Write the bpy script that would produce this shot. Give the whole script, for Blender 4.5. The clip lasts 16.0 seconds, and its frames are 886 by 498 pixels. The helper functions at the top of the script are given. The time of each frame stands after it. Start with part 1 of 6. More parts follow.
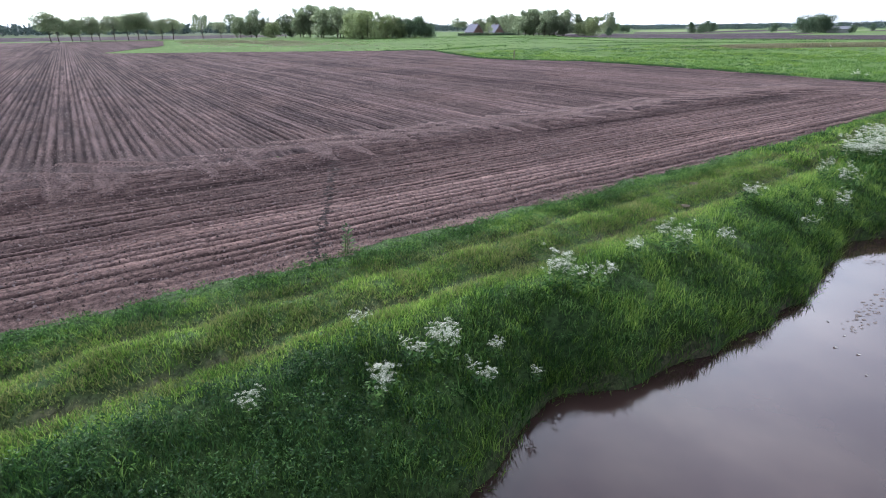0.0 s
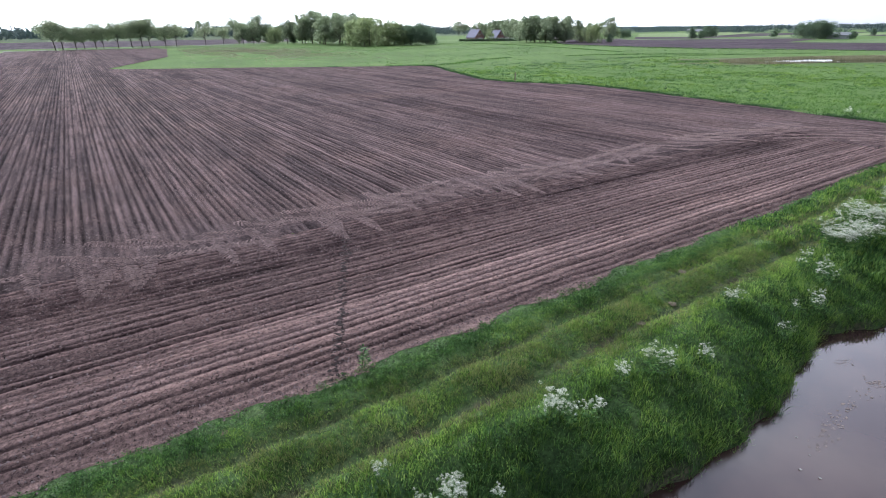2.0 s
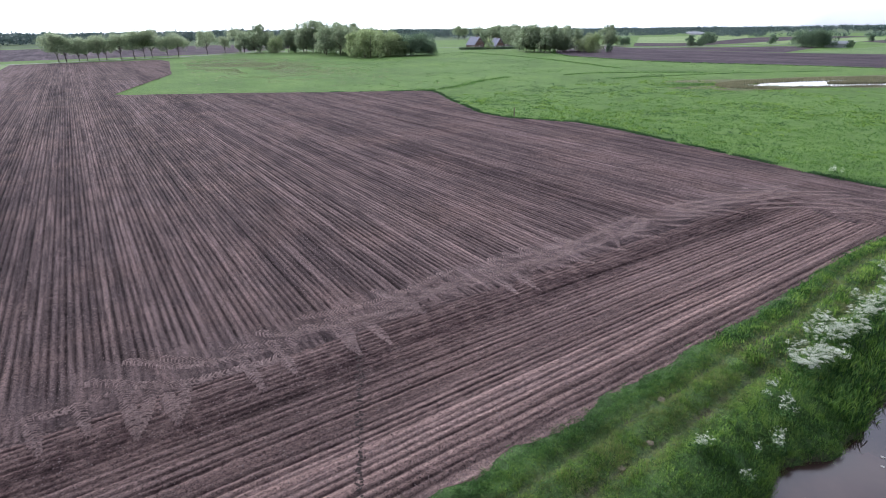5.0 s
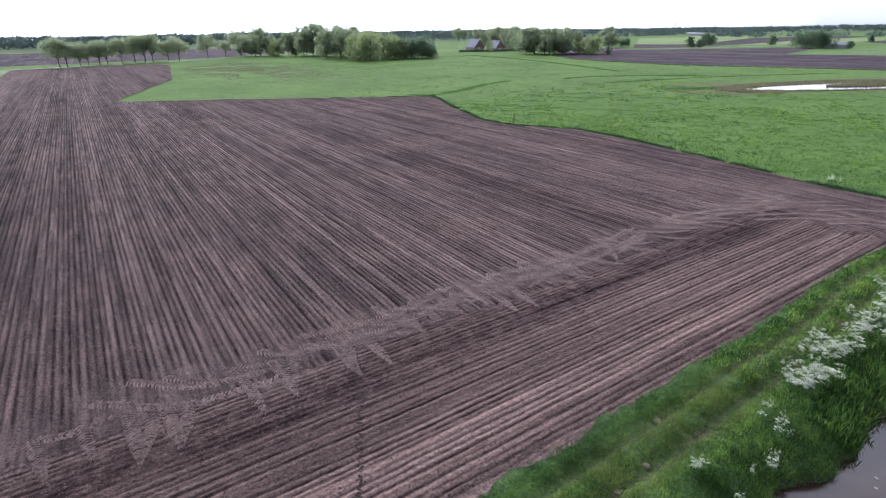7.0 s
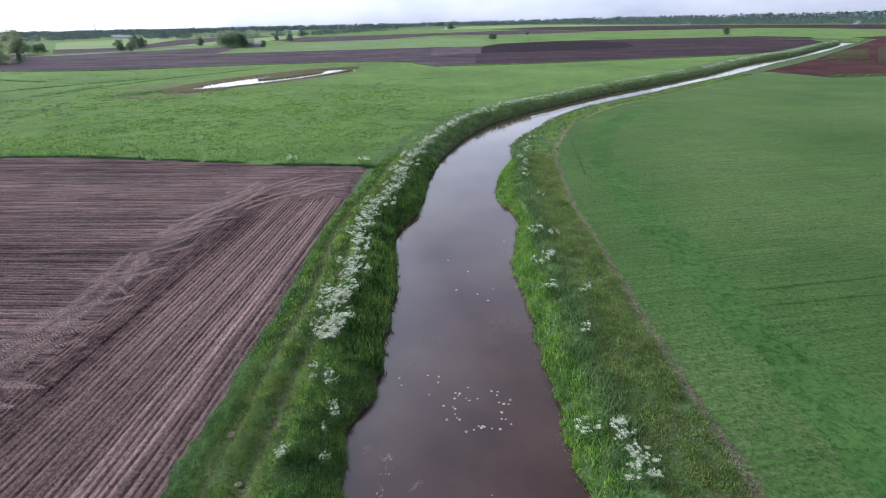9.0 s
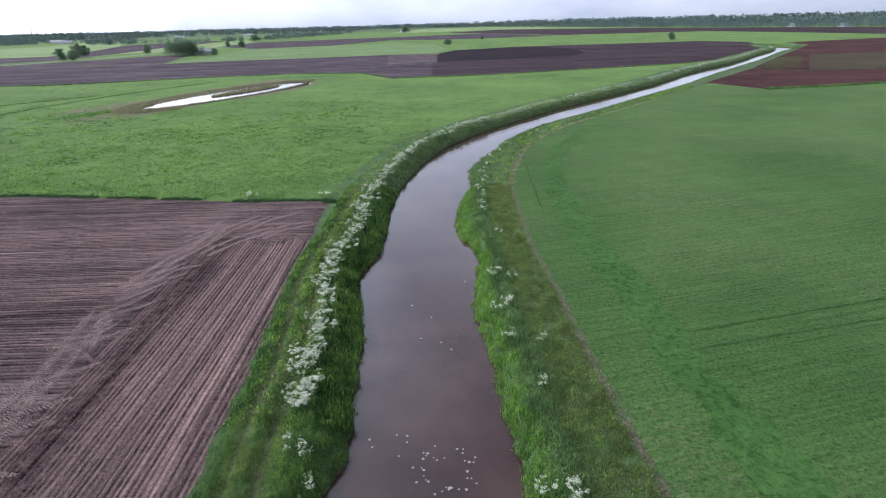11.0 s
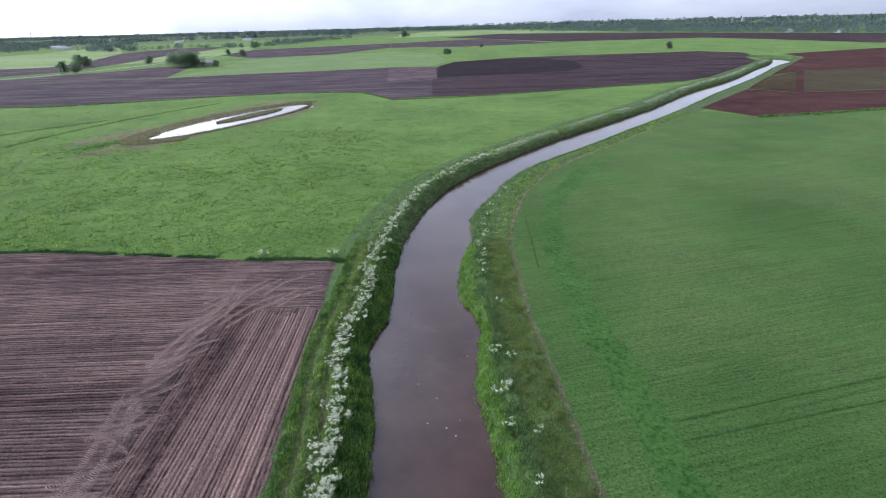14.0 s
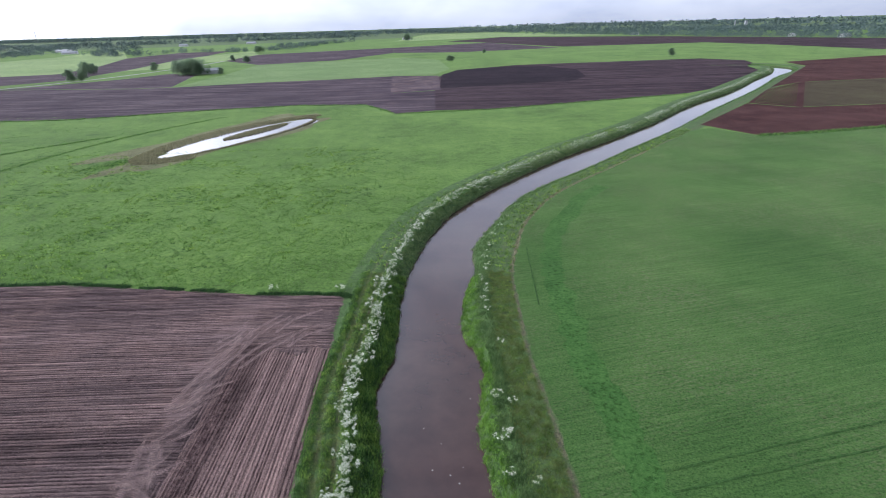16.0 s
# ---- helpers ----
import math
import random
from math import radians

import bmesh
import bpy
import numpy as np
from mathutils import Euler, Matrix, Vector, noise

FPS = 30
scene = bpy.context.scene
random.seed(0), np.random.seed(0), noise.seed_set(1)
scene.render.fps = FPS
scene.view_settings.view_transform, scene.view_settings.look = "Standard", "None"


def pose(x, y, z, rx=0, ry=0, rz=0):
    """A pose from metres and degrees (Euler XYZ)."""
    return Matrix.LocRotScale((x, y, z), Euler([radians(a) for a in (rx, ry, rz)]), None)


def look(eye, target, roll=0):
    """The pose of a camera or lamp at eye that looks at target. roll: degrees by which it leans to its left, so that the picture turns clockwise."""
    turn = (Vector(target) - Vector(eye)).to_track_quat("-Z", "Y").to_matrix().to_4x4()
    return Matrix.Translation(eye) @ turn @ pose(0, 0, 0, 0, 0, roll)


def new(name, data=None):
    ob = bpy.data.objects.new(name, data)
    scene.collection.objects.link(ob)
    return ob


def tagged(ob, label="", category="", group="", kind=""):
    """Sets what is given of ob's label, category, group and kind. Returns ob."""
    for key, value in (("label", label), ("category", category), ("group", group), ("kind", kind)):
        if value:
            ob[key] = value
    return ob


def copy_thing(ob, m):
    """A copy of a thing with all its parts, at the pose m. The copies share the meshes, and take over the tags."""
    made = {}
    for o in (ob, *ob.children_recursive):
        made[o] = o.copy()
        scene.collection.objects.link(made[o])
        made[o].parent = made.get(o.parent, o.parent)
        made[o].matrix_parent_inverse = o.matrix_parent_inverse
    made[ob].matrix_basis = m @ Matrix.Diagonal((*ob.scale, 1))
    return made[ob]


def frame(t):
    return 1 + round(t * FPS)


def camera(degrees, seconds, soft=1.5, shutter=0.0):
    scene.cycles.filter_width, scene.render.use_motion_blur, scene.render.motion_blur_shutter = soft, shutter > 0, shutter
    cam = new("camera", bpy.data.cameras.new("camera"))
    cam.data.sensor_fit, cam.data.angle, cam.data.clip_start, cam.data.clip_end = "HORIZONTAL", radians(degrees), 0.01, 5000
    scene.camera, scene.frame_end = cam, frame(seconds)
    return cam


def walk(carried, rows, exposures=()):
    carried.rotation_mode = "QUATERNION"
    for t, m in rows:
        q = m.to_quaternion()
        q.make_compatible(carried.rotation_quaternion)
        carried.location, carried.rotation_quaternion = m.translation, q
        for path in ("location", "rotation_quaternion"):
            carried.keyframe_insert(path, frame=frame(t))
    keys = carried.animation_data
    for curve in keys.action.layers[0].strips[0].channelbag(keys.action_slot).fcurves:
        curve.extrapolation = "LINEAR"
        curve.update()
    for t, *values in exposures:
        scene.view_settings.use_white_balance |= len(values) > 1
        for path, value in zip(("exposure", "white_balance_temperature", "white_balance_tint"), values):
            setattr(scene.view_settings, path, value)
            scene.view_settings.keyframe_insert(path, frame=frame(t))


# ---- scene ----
from mathutils import geometry

cam = camera(79.9, 16.0, soft=0.95)
PATH = [
    (0, (0.170, 2.270, 5.200), (-7.533, 7.358, 1.355), -0.52),
    (0.5, (0.170, 2.235, 5.553), (-7.538, 7.316, 1.710), -0.57),
    (1, (0.170, 2.200, 6.306), (-7.547, 7.269, 2.465), -0.64),
    (1.5, (0.170, 2.155, 7.494), (-7.546, 7.224, 3.651), -0.67),
    (2, (0.170, 2.110, 8.743), (-7.550, 7.182, 4.912), -0.56),
    (2.5, (0.170, 2.060, 10.028), (-7.549, 7.134, 6.198), -0.53),
    (3, (0.170, 2.010, 11.348), (-7.547, 7.089, 7.520), -0.60),
    (3.5, (0.170, 1.980, 12.593), (-7.552, 7.050, 8.764), -0.59),
    (4, (0.170, 1.950, 13.614), (-7.552, 7.016, 9.779), -0.62),
    (6.5, (0.170, 2.020, 15.893), (-7.561, 7.086, 12.076), -0.86),
    (7, (0.170, 2.100, 16.021), (-7.567, 7.159, 12.207), -0.93),
    (7.2, (0.170, 2.136, 16.025), (-7.491, 7.301, 12.201), -0.93),
    (7.3, (0.170, 2.207, 16.033), (-7.288, 7.648, 12.189), -0.95),
    (7.4, (0.170, 2.279, 16.042), (-6.965, 8.123, 12.178), -0.98),
    (7.5, (0.170, 2.350, 16.050), (-6.347, 8.864, 12.166), -1.00),
    (7.6, (0.170, 2.404, 16.039), (-5.777, 9.438, 12.146), -1.02),
    (8, (0.186, 2.640, 15.981), (-2.980, 11.273, 12.052), -1.20),
    (8.5, (0.033, 2.841, 15.804), (-1.240, 11.944, 11.864), -1.27),
    (9, (0.067, 2.965, 16.080), (-0.525, 12.133, 12.131), -1.30),
    (9.5, (0.156, 3.141, 16.749), (-0.058, 12.323, 12.793), -1.34),
    (9.7, (0.201, 3.195, 17.027), (0.082, 12.382, 13.079), -1.44),
    (12, (0.091, 2.640, 22.869), (0.234, 11.827, 18.923), -1.51),
    (12.5, (0.000, 2.751, 24.103), (0.151, 11.939, 20.159), -1.53),
    (13, (-0.057, 2.777, 25.343), (0.098, 11.967, 21.403), -1.52),
    (13.5, (-0.063, 2.789, 26.643), (0.084, 11.978, 22.702), -1.57),
    (14, (-0.046, 2.757, 27.999), (0.081, 11.948, 24.060), -1.59),
    (14.5, (-0.037, 2.715, 29.350), (0.076, 11.908, 25.415), -1.57),
    (15, (-0.023, 2.652, 30.629), (0.084, 11.846, 26.697), -1.54),
    (15.5, (-0.017, 2.556, 31.918), (0.068, 11.751, 27.988), -1.60),
    (16, (-0.078, 2.405, 33.229), (0.002, 11.602, 29.303), -1.63),
]
walk(cam, [(t, look(eye, target, roll)) for t, eye, target, roll in PATH], [(0.0, -0.36, 5880, 10), (3.0, -0.49, 5880, 10), (8.0, -0.55, 5880, 10), (16.0, -0.55, 5880, 10)])

# ---- daylight: thin high cloud, hazy sun in the west ----
SUN_WAY = Vector((-0.95, 0.12, 0.0)).normalized()
SUN_UP = 38.0
sun_data = bpy.data.lights.new("sun", "SUN")
sun_data.energy, sun_data.angle, sun_data.color = 2.7, radians(2.0), (1.0, 0.95, 0.89)
sun = new("sun", sun_data)
up = math.tan(radians(SUN_UP))
sun.matrix_world = look((SUN_WAY.x * 50, SUN_WAY.y * 50, up * 50), (0, 0, 0))

world = bpy.data.worlds.new("sky")
scene.world = world
world.use_nodes = True
wt = world.node_tree
sky = wt.nodes.new("ShaderNodeTexSky")
sky.sky_type, sky.sun_disc = "NISHITA", False
sky.sun_elevation, sky.sun_rotation = radians(SUN_UP), math.atan2(SUN_WAY.x, SUN_WAY.y)
sky.dust_density, sky.air_density = 4.0, 1.0
# Thin cloud veils the blue, brightest round the hidden sun.
where = wt.nodes.new("ShaderNodeTexCoord")
toward = wt.nodes.new("ShaderNodeVectorMath")
toward.operation = "DOT_PRODUCT"
toward.inputs[1].default_value = Vector((SUN_WAY.x, SUN_WAY.y, up)).normalized()
wt.links.new(where.outputs["Generated"], toward.inputs[0])
glow = wt.nodes.new("ShaderNodeValToRGB")
ramp_ends = glow.color_ramp.elements
for place in (0.35, 0.7, 0.84, 0.92):
    ramp_ends.new(place)
for stop, tone in zip(ramp_ends, ((0.25, 0.26, 0.3), (0.3, 0.31, 0.34), (0.42, 0.43, 0.455), (1.6, 1.56, 1.58), (1.9, 1.86, 1.84), (2.1, 2.05, 2.0))):
    stop.color = (*tone, 1)
span = wt.nodes.new("ShaderNodeMapRange")
span.inputs["From Min"].default_value = -1.0
wt.links.new(toward.outputs["Value"], span.inputs["Value"])
wt.links.new(span.outputs[0], glow.inputs[0])
cloud = wt.nodes.new("ShaderNodeVectorMath")
cloud.operation = "SCALE"
cloud.inputs["Scale"].default_value = 40.0
wt.links.new(glow.outputs[0], cloud.inputs[0])
height = wt.nodes.new("ShaderNodeSeparateXYZ")
wt.links.new(where.outputs["Generated"], height.inputs[0])
fade = wt.nodes.new("ShaderNodeValToRGB")
for place in (0.1, 0.42, 0.72):
    fade.color_ramp.elements.new(place)
for stop, tone in zip(fade.color_ramp.elements, ((1.0, 1.0, 1.05), (1.72, 1.71, 1.77), (1.5, 1.49, 1.56), (0.4, 0.42, 0.48), (0.34, 0.36, 0.42))):
    stop.color = (*tone, 1)
wt.links.new(height.outputs["Z"], fade.inputs[0])
flat = wt.nodes.new("ShaderNodeMapping")
flat.inputs["Scale"].default_value = (1.0, 1.0, 3.0)
wt.links.new(where.outputs["Generated"], flat.inputs["Vector"])
streak = wt.nodes.new("ShaderNodeTexNoise")
streak.inputs["Scale"].default_value = 3.0
streak.inputs["Detail"].default_value = 6.0
streak.inputs["Roughness"].default_value = 0.6
wt.links.new(flat.outputs[0], streak.inputs["Vector"])
soft = wt.nodes.new("ShaderNodeValToRGB")
for stop, (place, tone) in zip(soft.color_ramp.elements, ((0.35, (0.78, 0.81, 0.88)), (0.65, (1.15, 1.14, 1.12)))):
    stop.position, stop.color = place, (*tone, 1)
wt.links.new(streak.outputs["Fac"], soft.inputs[0])
mixed = cloud.outputs[0]
for other in (fade, soft):
    times = wt.nodes.new("ShaderNodeVectorMath")
    times.operation = "MULTIPLY"
    wt.links.new(mixed, times.inputs[0])
    wt.links.new(other.outputs[0], times.inputs[1])
    mixed = times.outputs[0]
veil = wt.nodes.new("ShaderNodeMix")
veil.data_type = "RGBA"
veil.inputs[0].default_value = 0.75
wt.links.new(sky.outputs[0], veil.inputs[6])
wt.links.new(mixed, veil.inputs[7])
back = wt.nodes["Background"]
back.inputs["Strength"].default_value = 0.1
wt.links.new(veil.outputs[2], back.inputs["Color"])

# ---- node helpers ----
rng = np.random.default_rng(11)


class Mat:
    """A node material under construction."""

    def __init__(self, name, rough=0.9, spec=0.25):
        self.m = bpy.data.materials.new(name)
        self.m.use_nodes = True
        self.t = self.m.node_tree
        self.b = self.t.nodes["Principled BSDF"]
        self.b.inputs["Roughness"].default_value = rough
        self.b.inputs["Specular IOR Level"].default_value = spec
        self.pos = self.t.nodes.new("ShaderNodeNewGeometry")

    def link(self, a, b):
        self.t.links.new(a, b)

    def scaled(self, sx, sy, sz):
        n = self.t.nodes.new("ShaderNodeMapping")
        n.inputs["Scale"].default_value = (sx, sy, sz)
        self.link(self.pos.outputs["Position"], n.inputs["Vector"])
        return n.outputs[0]

    def rows(self, angle, sx, sy):
        """Places turned by an angle and stretched, for marks that run along rows."""
        n = self.t.nodes.new("ShaderNodeMapping")
        n.vector_type = "TEXTURE"
        n.inputs["Rotation"].default_value = (0, 0, radians(angle))
        n.inputs["Scale"].default_value = (1 / sx, 1 / sy, 1)
        self.link(self.pos.outputs["Position"], n.inputs["Vector"])
        return n.outputs[0]

    def noise(self, scale, detail=4.0, rough=0.55, vec=None, warp=0.0):
        n = self.t.nodes.new("ShaderNodeTexNoise")
        n.inputs["Scale"].default_value = scale
        n.inputs["Detail"].default_value = detail
        n.inputs["Roughness"].default_value = rough
        n.inputs["Distortion"].default_value = warp
        self.link(vec if vec else self.pos.outputs["Position"], n.inputs["Vector"])
        return n.outputs["Fac"]

    def ramp(self, fac, stops):
        n = self.t.nodes.new("ShaderNodeValToRGB")
        e = n.color_ramp.elements
        while len(e) < len(stops):
            e.new(0.5)
        for k, (p, c) in zip(e, stops):
            k.position, k.color = p, (*c, 1)
        self.link(fac, n.inputs[0])
        return n.outputs[0]

    def mix(self, fac, a, b, mode="MIX"):
        n = self.t.nodes.new("ShaderNodeMix")
        n.data_type, n.blend_type = "RGBA", mode
        for socket, v in ((n.inputs[0], fac), (n.inputs[6], a), (n.inputs[7], b)):
            if isinstance(v, (int, float)):
                socket.default_value = v
            elif isinstance(v, tuple):
                socket.default_value = (*v, 1)
            else:
                self.link(v, socket)
        return n.outputs[2]

    def maths(self, kind, a, b):
        n = self.t.nodes.new("ShaderNodeMath")
        n.operation, n.use_clamp = kind, False
        for socket, v in ((n.inputs[0], a), (n.inputs[1], b)):
            if isinstance(v, (int, float)):
                socket.default_value = v
            else:
                self.link(v, socket)
        return n.outputs[0]

    def attribute(self, name):
        n = self.t.nodes.new("ShaderNodeAttribute")
        n.attribute_name = name
        return n.outputs["Fac"]

    def island(self):
        return self.pos.outputs["Random Per Island"]

    def chance(self):
        return self.t.nodes.new("ShaderNodeObjectInfo").outputs["Random"]

    def colour(self, c):
        if isinstance(c, tuple):
            self.b.inputs["Base Color"].default_value = (*c, 1)
        else:
            self.link(c, self.b.inputs["Base Color"])
        return self

    def bump(self, height, strength, distance):
        n = self.t.nodes.new("ShaderNodeBump")
        n.inputs["Strength"].default_value = strength
        n.inputs["Distance"].default_value = distance
        self.link(height, n.inputs["Height"])
        self.link(n.outputs[0], self.b.inputs["Normal"])
        return self

    def leafy(self, c, share=0.4):
        """Light shines through thin leaves."""
        tr = self.t.nodes.new("ShaderNodeBsdfTranslucent")
        if isinstance(c, tuple):
            tr.inputs["Color"].default_value = (*c, 1)
        else:
            self.link(c, tr.inputs["Color"])
        mx = self.t.nodes.new("ShaderNodeMixShader")
        mx.inputs[0].default_value = share
        self.link(self.b.outputs[0], mx.inputs[1])
        self.link(tr.outputs[0], mx.inputs[2])
        self.link(mx.outputs[0], self.t.nodes["Material Output"].inputs["Surface"])
        return self


def soil(name, dark, light, streak, red=(0.19, 0.128, 0.112), broad=(0.03, 0.03, 1), lines=None, strong=0.3):
    """Worked earth: streaks along the rows, darker furrow floors, wet patches, crumbs."""
    k = Mat(name, 1.0, 0.03)
    bands = k.noise(1.0, 5, 0.6, k.scaled(*streak))
    wide = k.noise(1.0, 3, 0.5, k.scaled(*broad))
    crumbs = k.noise(6.5, 8, 0.8)
    tone = k.maths("ADD", k.maths("MULTIPLY", bands, 0.42), k.maths("ADD", k.maths("MULTIPLY", wide, 0.32), 0.065))
    tone = k.maths("ADD", tone, k.maths("MULTIPLY", crumbs, 0.3))
    c = k.ramp(tone, [(0.485, dark), (0.67, light)])
    warm = k.ramp(k.noise(0.12, 4, 0.6), [(0.45, (0, 0, 0)), (0.8, (0.5, 0.5, 0.5))])
    c = k.mix(warm, c, red)
    c = k.mix(k.attribute("dry"), c, k.mix(1.0, c, (1.5, 1.47, 1.42), "MULTIPLY"))
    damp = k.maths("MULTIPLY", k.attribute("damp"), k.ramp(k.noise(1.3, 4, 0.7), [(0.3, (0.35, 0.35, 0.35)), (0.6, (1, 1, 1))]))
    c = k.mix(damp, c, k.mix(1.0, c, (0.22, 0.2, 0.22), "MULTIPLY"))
    grit = k.ramp(k.noise(9.0, 8, 0.85, warp=0.6), [(0.38, (0.25, 0.25, 0.26)), (0.5, (1, 1, 1)), (0.63, (1.55, 1.5, 1.45))])
    c = k.mix(1.0, c, grit, "MULTIPLY")
    if lines:
        # Ragged dry and damp streaks, some metres long, along the rows.
        for size, much in ((1.0, strong), (0.45, strong * 0.4)):
            ragged = k.ramp(k.noise(1.0, 4, 0.6, k.scaled(lines[0] * size, lines[1] * size, 1), 0.3), [(0.36, (1 - much,) * 3), (0.5, (1, 1, 1)), (0.64, (1 + much * 0.9, 1 + much * 0.87, 1 + much * 0.82))])
            c = k.mix(1.0, c, ragged, "MULTIPLY")
    k.colour(c)
    height = k.maths("ADD", k.noise(11.0, 8, 0.85), k.maths("MULTIPLY", k.noise(2.8, 4, 0.65), 1.5))
    k.bump(height, 1.0, 0.11)
    return k.m


M_SOIL_HEAD = soil("soil_headland", (0.074, 0.051, 0.048), (0.212, 0.149, 0.137), (2.4, 0.05, 1), broad=(0.33, 0.012, 1), lines=(5.5, 0.12), strong=0.28)
M_SOIL_MAIN = soil("soil_rows", (0.049, 0.036, 0.037), (0.146, 0.107, 0.103), (0.025, 1.1, 1), broad=(0.008, 0.22, 1), lines=(0.2, 3.0), strong=0.33)
M_SOIL_FAR = soil("soil_far", (0.036, 0.028, 0.036), (0.082, 0.064, 0.073), (0.02, 0.12, 1), (0.09, 0.064, 0.064), lines=(0.012, 0.3))
M_SOIL_DARK = soil("soil_dark", (0.026, 0.018, 0.023), (0.052, 0.037, 0.042), (0.01, 0.06, 1), (0.075, 0.05, 0.052), lines=(0.012, 0.2))
M_SOIL_WET = soil("soil_wet", (0.013, 0.01, 0.014), (0.026, 0.019, 0.024), (0.01, 0.06, 1), (0.035, 0.025, 0.028))
M_SOIL_RED = soil("soil_red", (0.034, 0.0165, 0.0165), (0.062, 0.032, 0.03), (0.02, 0.05, 1), (0.105, 0.053, 0.044))
M_SAND = soil("soil_pale", (0.047, 0.035, 0.044), (0.092, 0.071, 0.079), (0.1, 0.1, 1), (0.2, 0.14, 0.11))
M_RUT = soil("soil_pressed", (0.048, 0.034, 0.035), (0.098, 0.07, 0.069), (1.5, 1.5, 1))
M_RUT_DRY = soil("soil_pressed_dry", (0.15, 0.109, 0.102), (0.23, 0.168, 0.157), (1.5, 1.5, 1))
M_CRUMB = soil("soil_crumb", (0.185, 0.135, 0.125), (0.285, 0.212, 0.197), (1, 1, 1))


def turf(name, a, b, c, wide=0.03, fine=1.2, drilled=None, sheen=0.05):
    k = Mat(name, 0.95, 0.03)
    big = k.noise(wide, 5, 0.6)
    small = k.noise(fine, 8, 0.75, warp=0.4)
    mid = k.noise(0.22, 4, 0.6) if drilled is None else k.noise(1.0, 4, 0.6, k.rows(*drilled))
    tone = k.maths("ADD", k.maths("MULTIPLY", big, 0.4), k.maths("MULTIPLY", small, 0.45))
    tone = k.maths("ADD", tone, k.maths("MULTIPLY", mid, 0.25))
    col = k.ramp(tone, [(0.43, a), (0.55, b), (0.67, c)])
    specks = k.ramp(k.noise(1.9 if drilled is None else 5.0, 6, 0.8, warp=0.5), [(0.38, (0.42, 0.5, 0.42) if drilled is None else (0.42, 0.5, 0.42)), (0.52, (1, 1, 1)), (0.7, (1.25, 1.2, 1.2) if drilled is None else (1.3, 1.22, 1.22))])
    if drilled is not None:
        lines = k.ramp(k.noise(1.0, 3, 0.6, k.rows(drilled[0] + 0.7, 0.05, drilled[2] * 0.7)), [(0.38, (0.84, 0.87, 0.84)), (0.52, (1, 1, 1)), (0.64, (1.1, 1.06, 1.06))])
        col = k.mix(1.0, col, lines, "MULTIPLY")
        bare = k.maths("MULTIPLY", k.ramp(k.noise(0.05, 4, 0.6), [(0.42, (0.05, 0.05, 0.05)), (0.64, (0.6, 0.6, 0.6))]), k.ramp(k.noise(4.0, 5, 0.8, k.rows(drilled[0], 0.4, 1.0)), [(0.49, (0, 0, 0)), (0.58, (1, 1, 1))]))
        col = k.mix(bare, col, (0.125, 0.115, 0.07))
    k.colour(k.mix(1.0, col, specks, "MULTIPLY"))
    k.bump(k.maths("ADD", k.noise(2.5, 6, 0.75), k.noise(8.0, 4, 0.7)), 0.8, 0.09)
    k.b.inputs["Sheen Weight"].default_value = sheen
    k.b.inputs["Sheen Roughness"].default_value = 0.55
    k.b.inputs["Sheen Tint"].default_value = (0.56, 0.66, 0.36, 1)
    return k.m


M_MEADOW = turf("meadow_turf", (0.036, 0.073, 0.015), (0.07, 0.13, 0.027), (0.108, 0.174, 0.041), sheen=0.09)
M_CROP = turf("crop_green", (0.027, 0.063, 0.016), (0.0475, 0.099, 0.025), (0.075, 0.131, 0.038), 0.045, 4.5, (12.7, 0.12, 3.2))
M_CROP_LUSH = turf("crop_lush", (0.024, 0.064, 0.015), (0.038, 0.092, 0.021), (0.055, 0.115, 0.029), 0.2, 3.0)
M_WHEEL = turf("wheel_line", (0.022, 0.05, 0.013), (0.03, 0.068, 0.018), (0.045, 0.085, 0.022))
M_MARSH = turf("marsh", (0.075, 0.074, 0.04), (0.112, 0.108, 0.06), (0.15, 0.142, 0.084), 0.12)
M_FIELD_OLIVE = turf("sprouting", (0.04, 0.032, 0.022), (0.058, 0.047, 0.03), (0.075, 0.068, 0.038), sheen=0.0)
# Greyed green, with distance haze put into the ground colour.
M_FAR_LAND = turf("far_land", (0.05, 0.078, 0.04), (0.07, 0.1, 0.052), (0.095, 0.125, 0.066), 0.006)
M_FIELD_PALE = turf("grass_pale", (0.078, 0.128, 0.05), (0.115, 0.17, 0.066), (0.15, 0.205, 0.085))
M_FIELD_LIGHT = turf("grass_light", (0.11, 0.16, 0.066), (0.165, 0.222, 0.09), (0.215, 0.27, 0.12), 0.01)


def banks_material():
    """Grass base on the banks, worn to earth in the wheel ruts."""
    k = Mat("bank_turf", 0.9, 0.2)
    green = k.ramp(k.noise(0.9, 5, 0.65), [(0.3, (0.038, 0.076, 0.02)), (0.55, (0.068, 0.122, 0.034)), (0.75, (0.105, 0.155, 0.05))])
    earth = k.ramp(k.noise(3.0, 5, 0.7), [(0.3, (0.05, 0.048, 0.027)), (0.7, (0.14, 0.132, 0.076))])
    worn = k.maths("MULTIPLY", k.attribute("wear"), k.ramp(k.noise(0.7, 4, 0.6), [(0.42, (0.2, 0.2, 0.2)), (0.62, (1.5, 1.5, 1.5))]))
    specks = k.ramp(k.noise(7.0, 7, 0.8, warp=0.5), [(0.4, (0.3, 0.34, 0.3)), (0.54, (0.95, 0.95, 0.95)), (0.68, (1.3, 1.25, 1.2))])
    k.colour(k.mix(1.0, k.mix(worn, green, earth), specks, "MULTIPLY"))
    k.bump(k.noise(6.0, 6, 0.75), 1.0, 0.12)
    return k.m


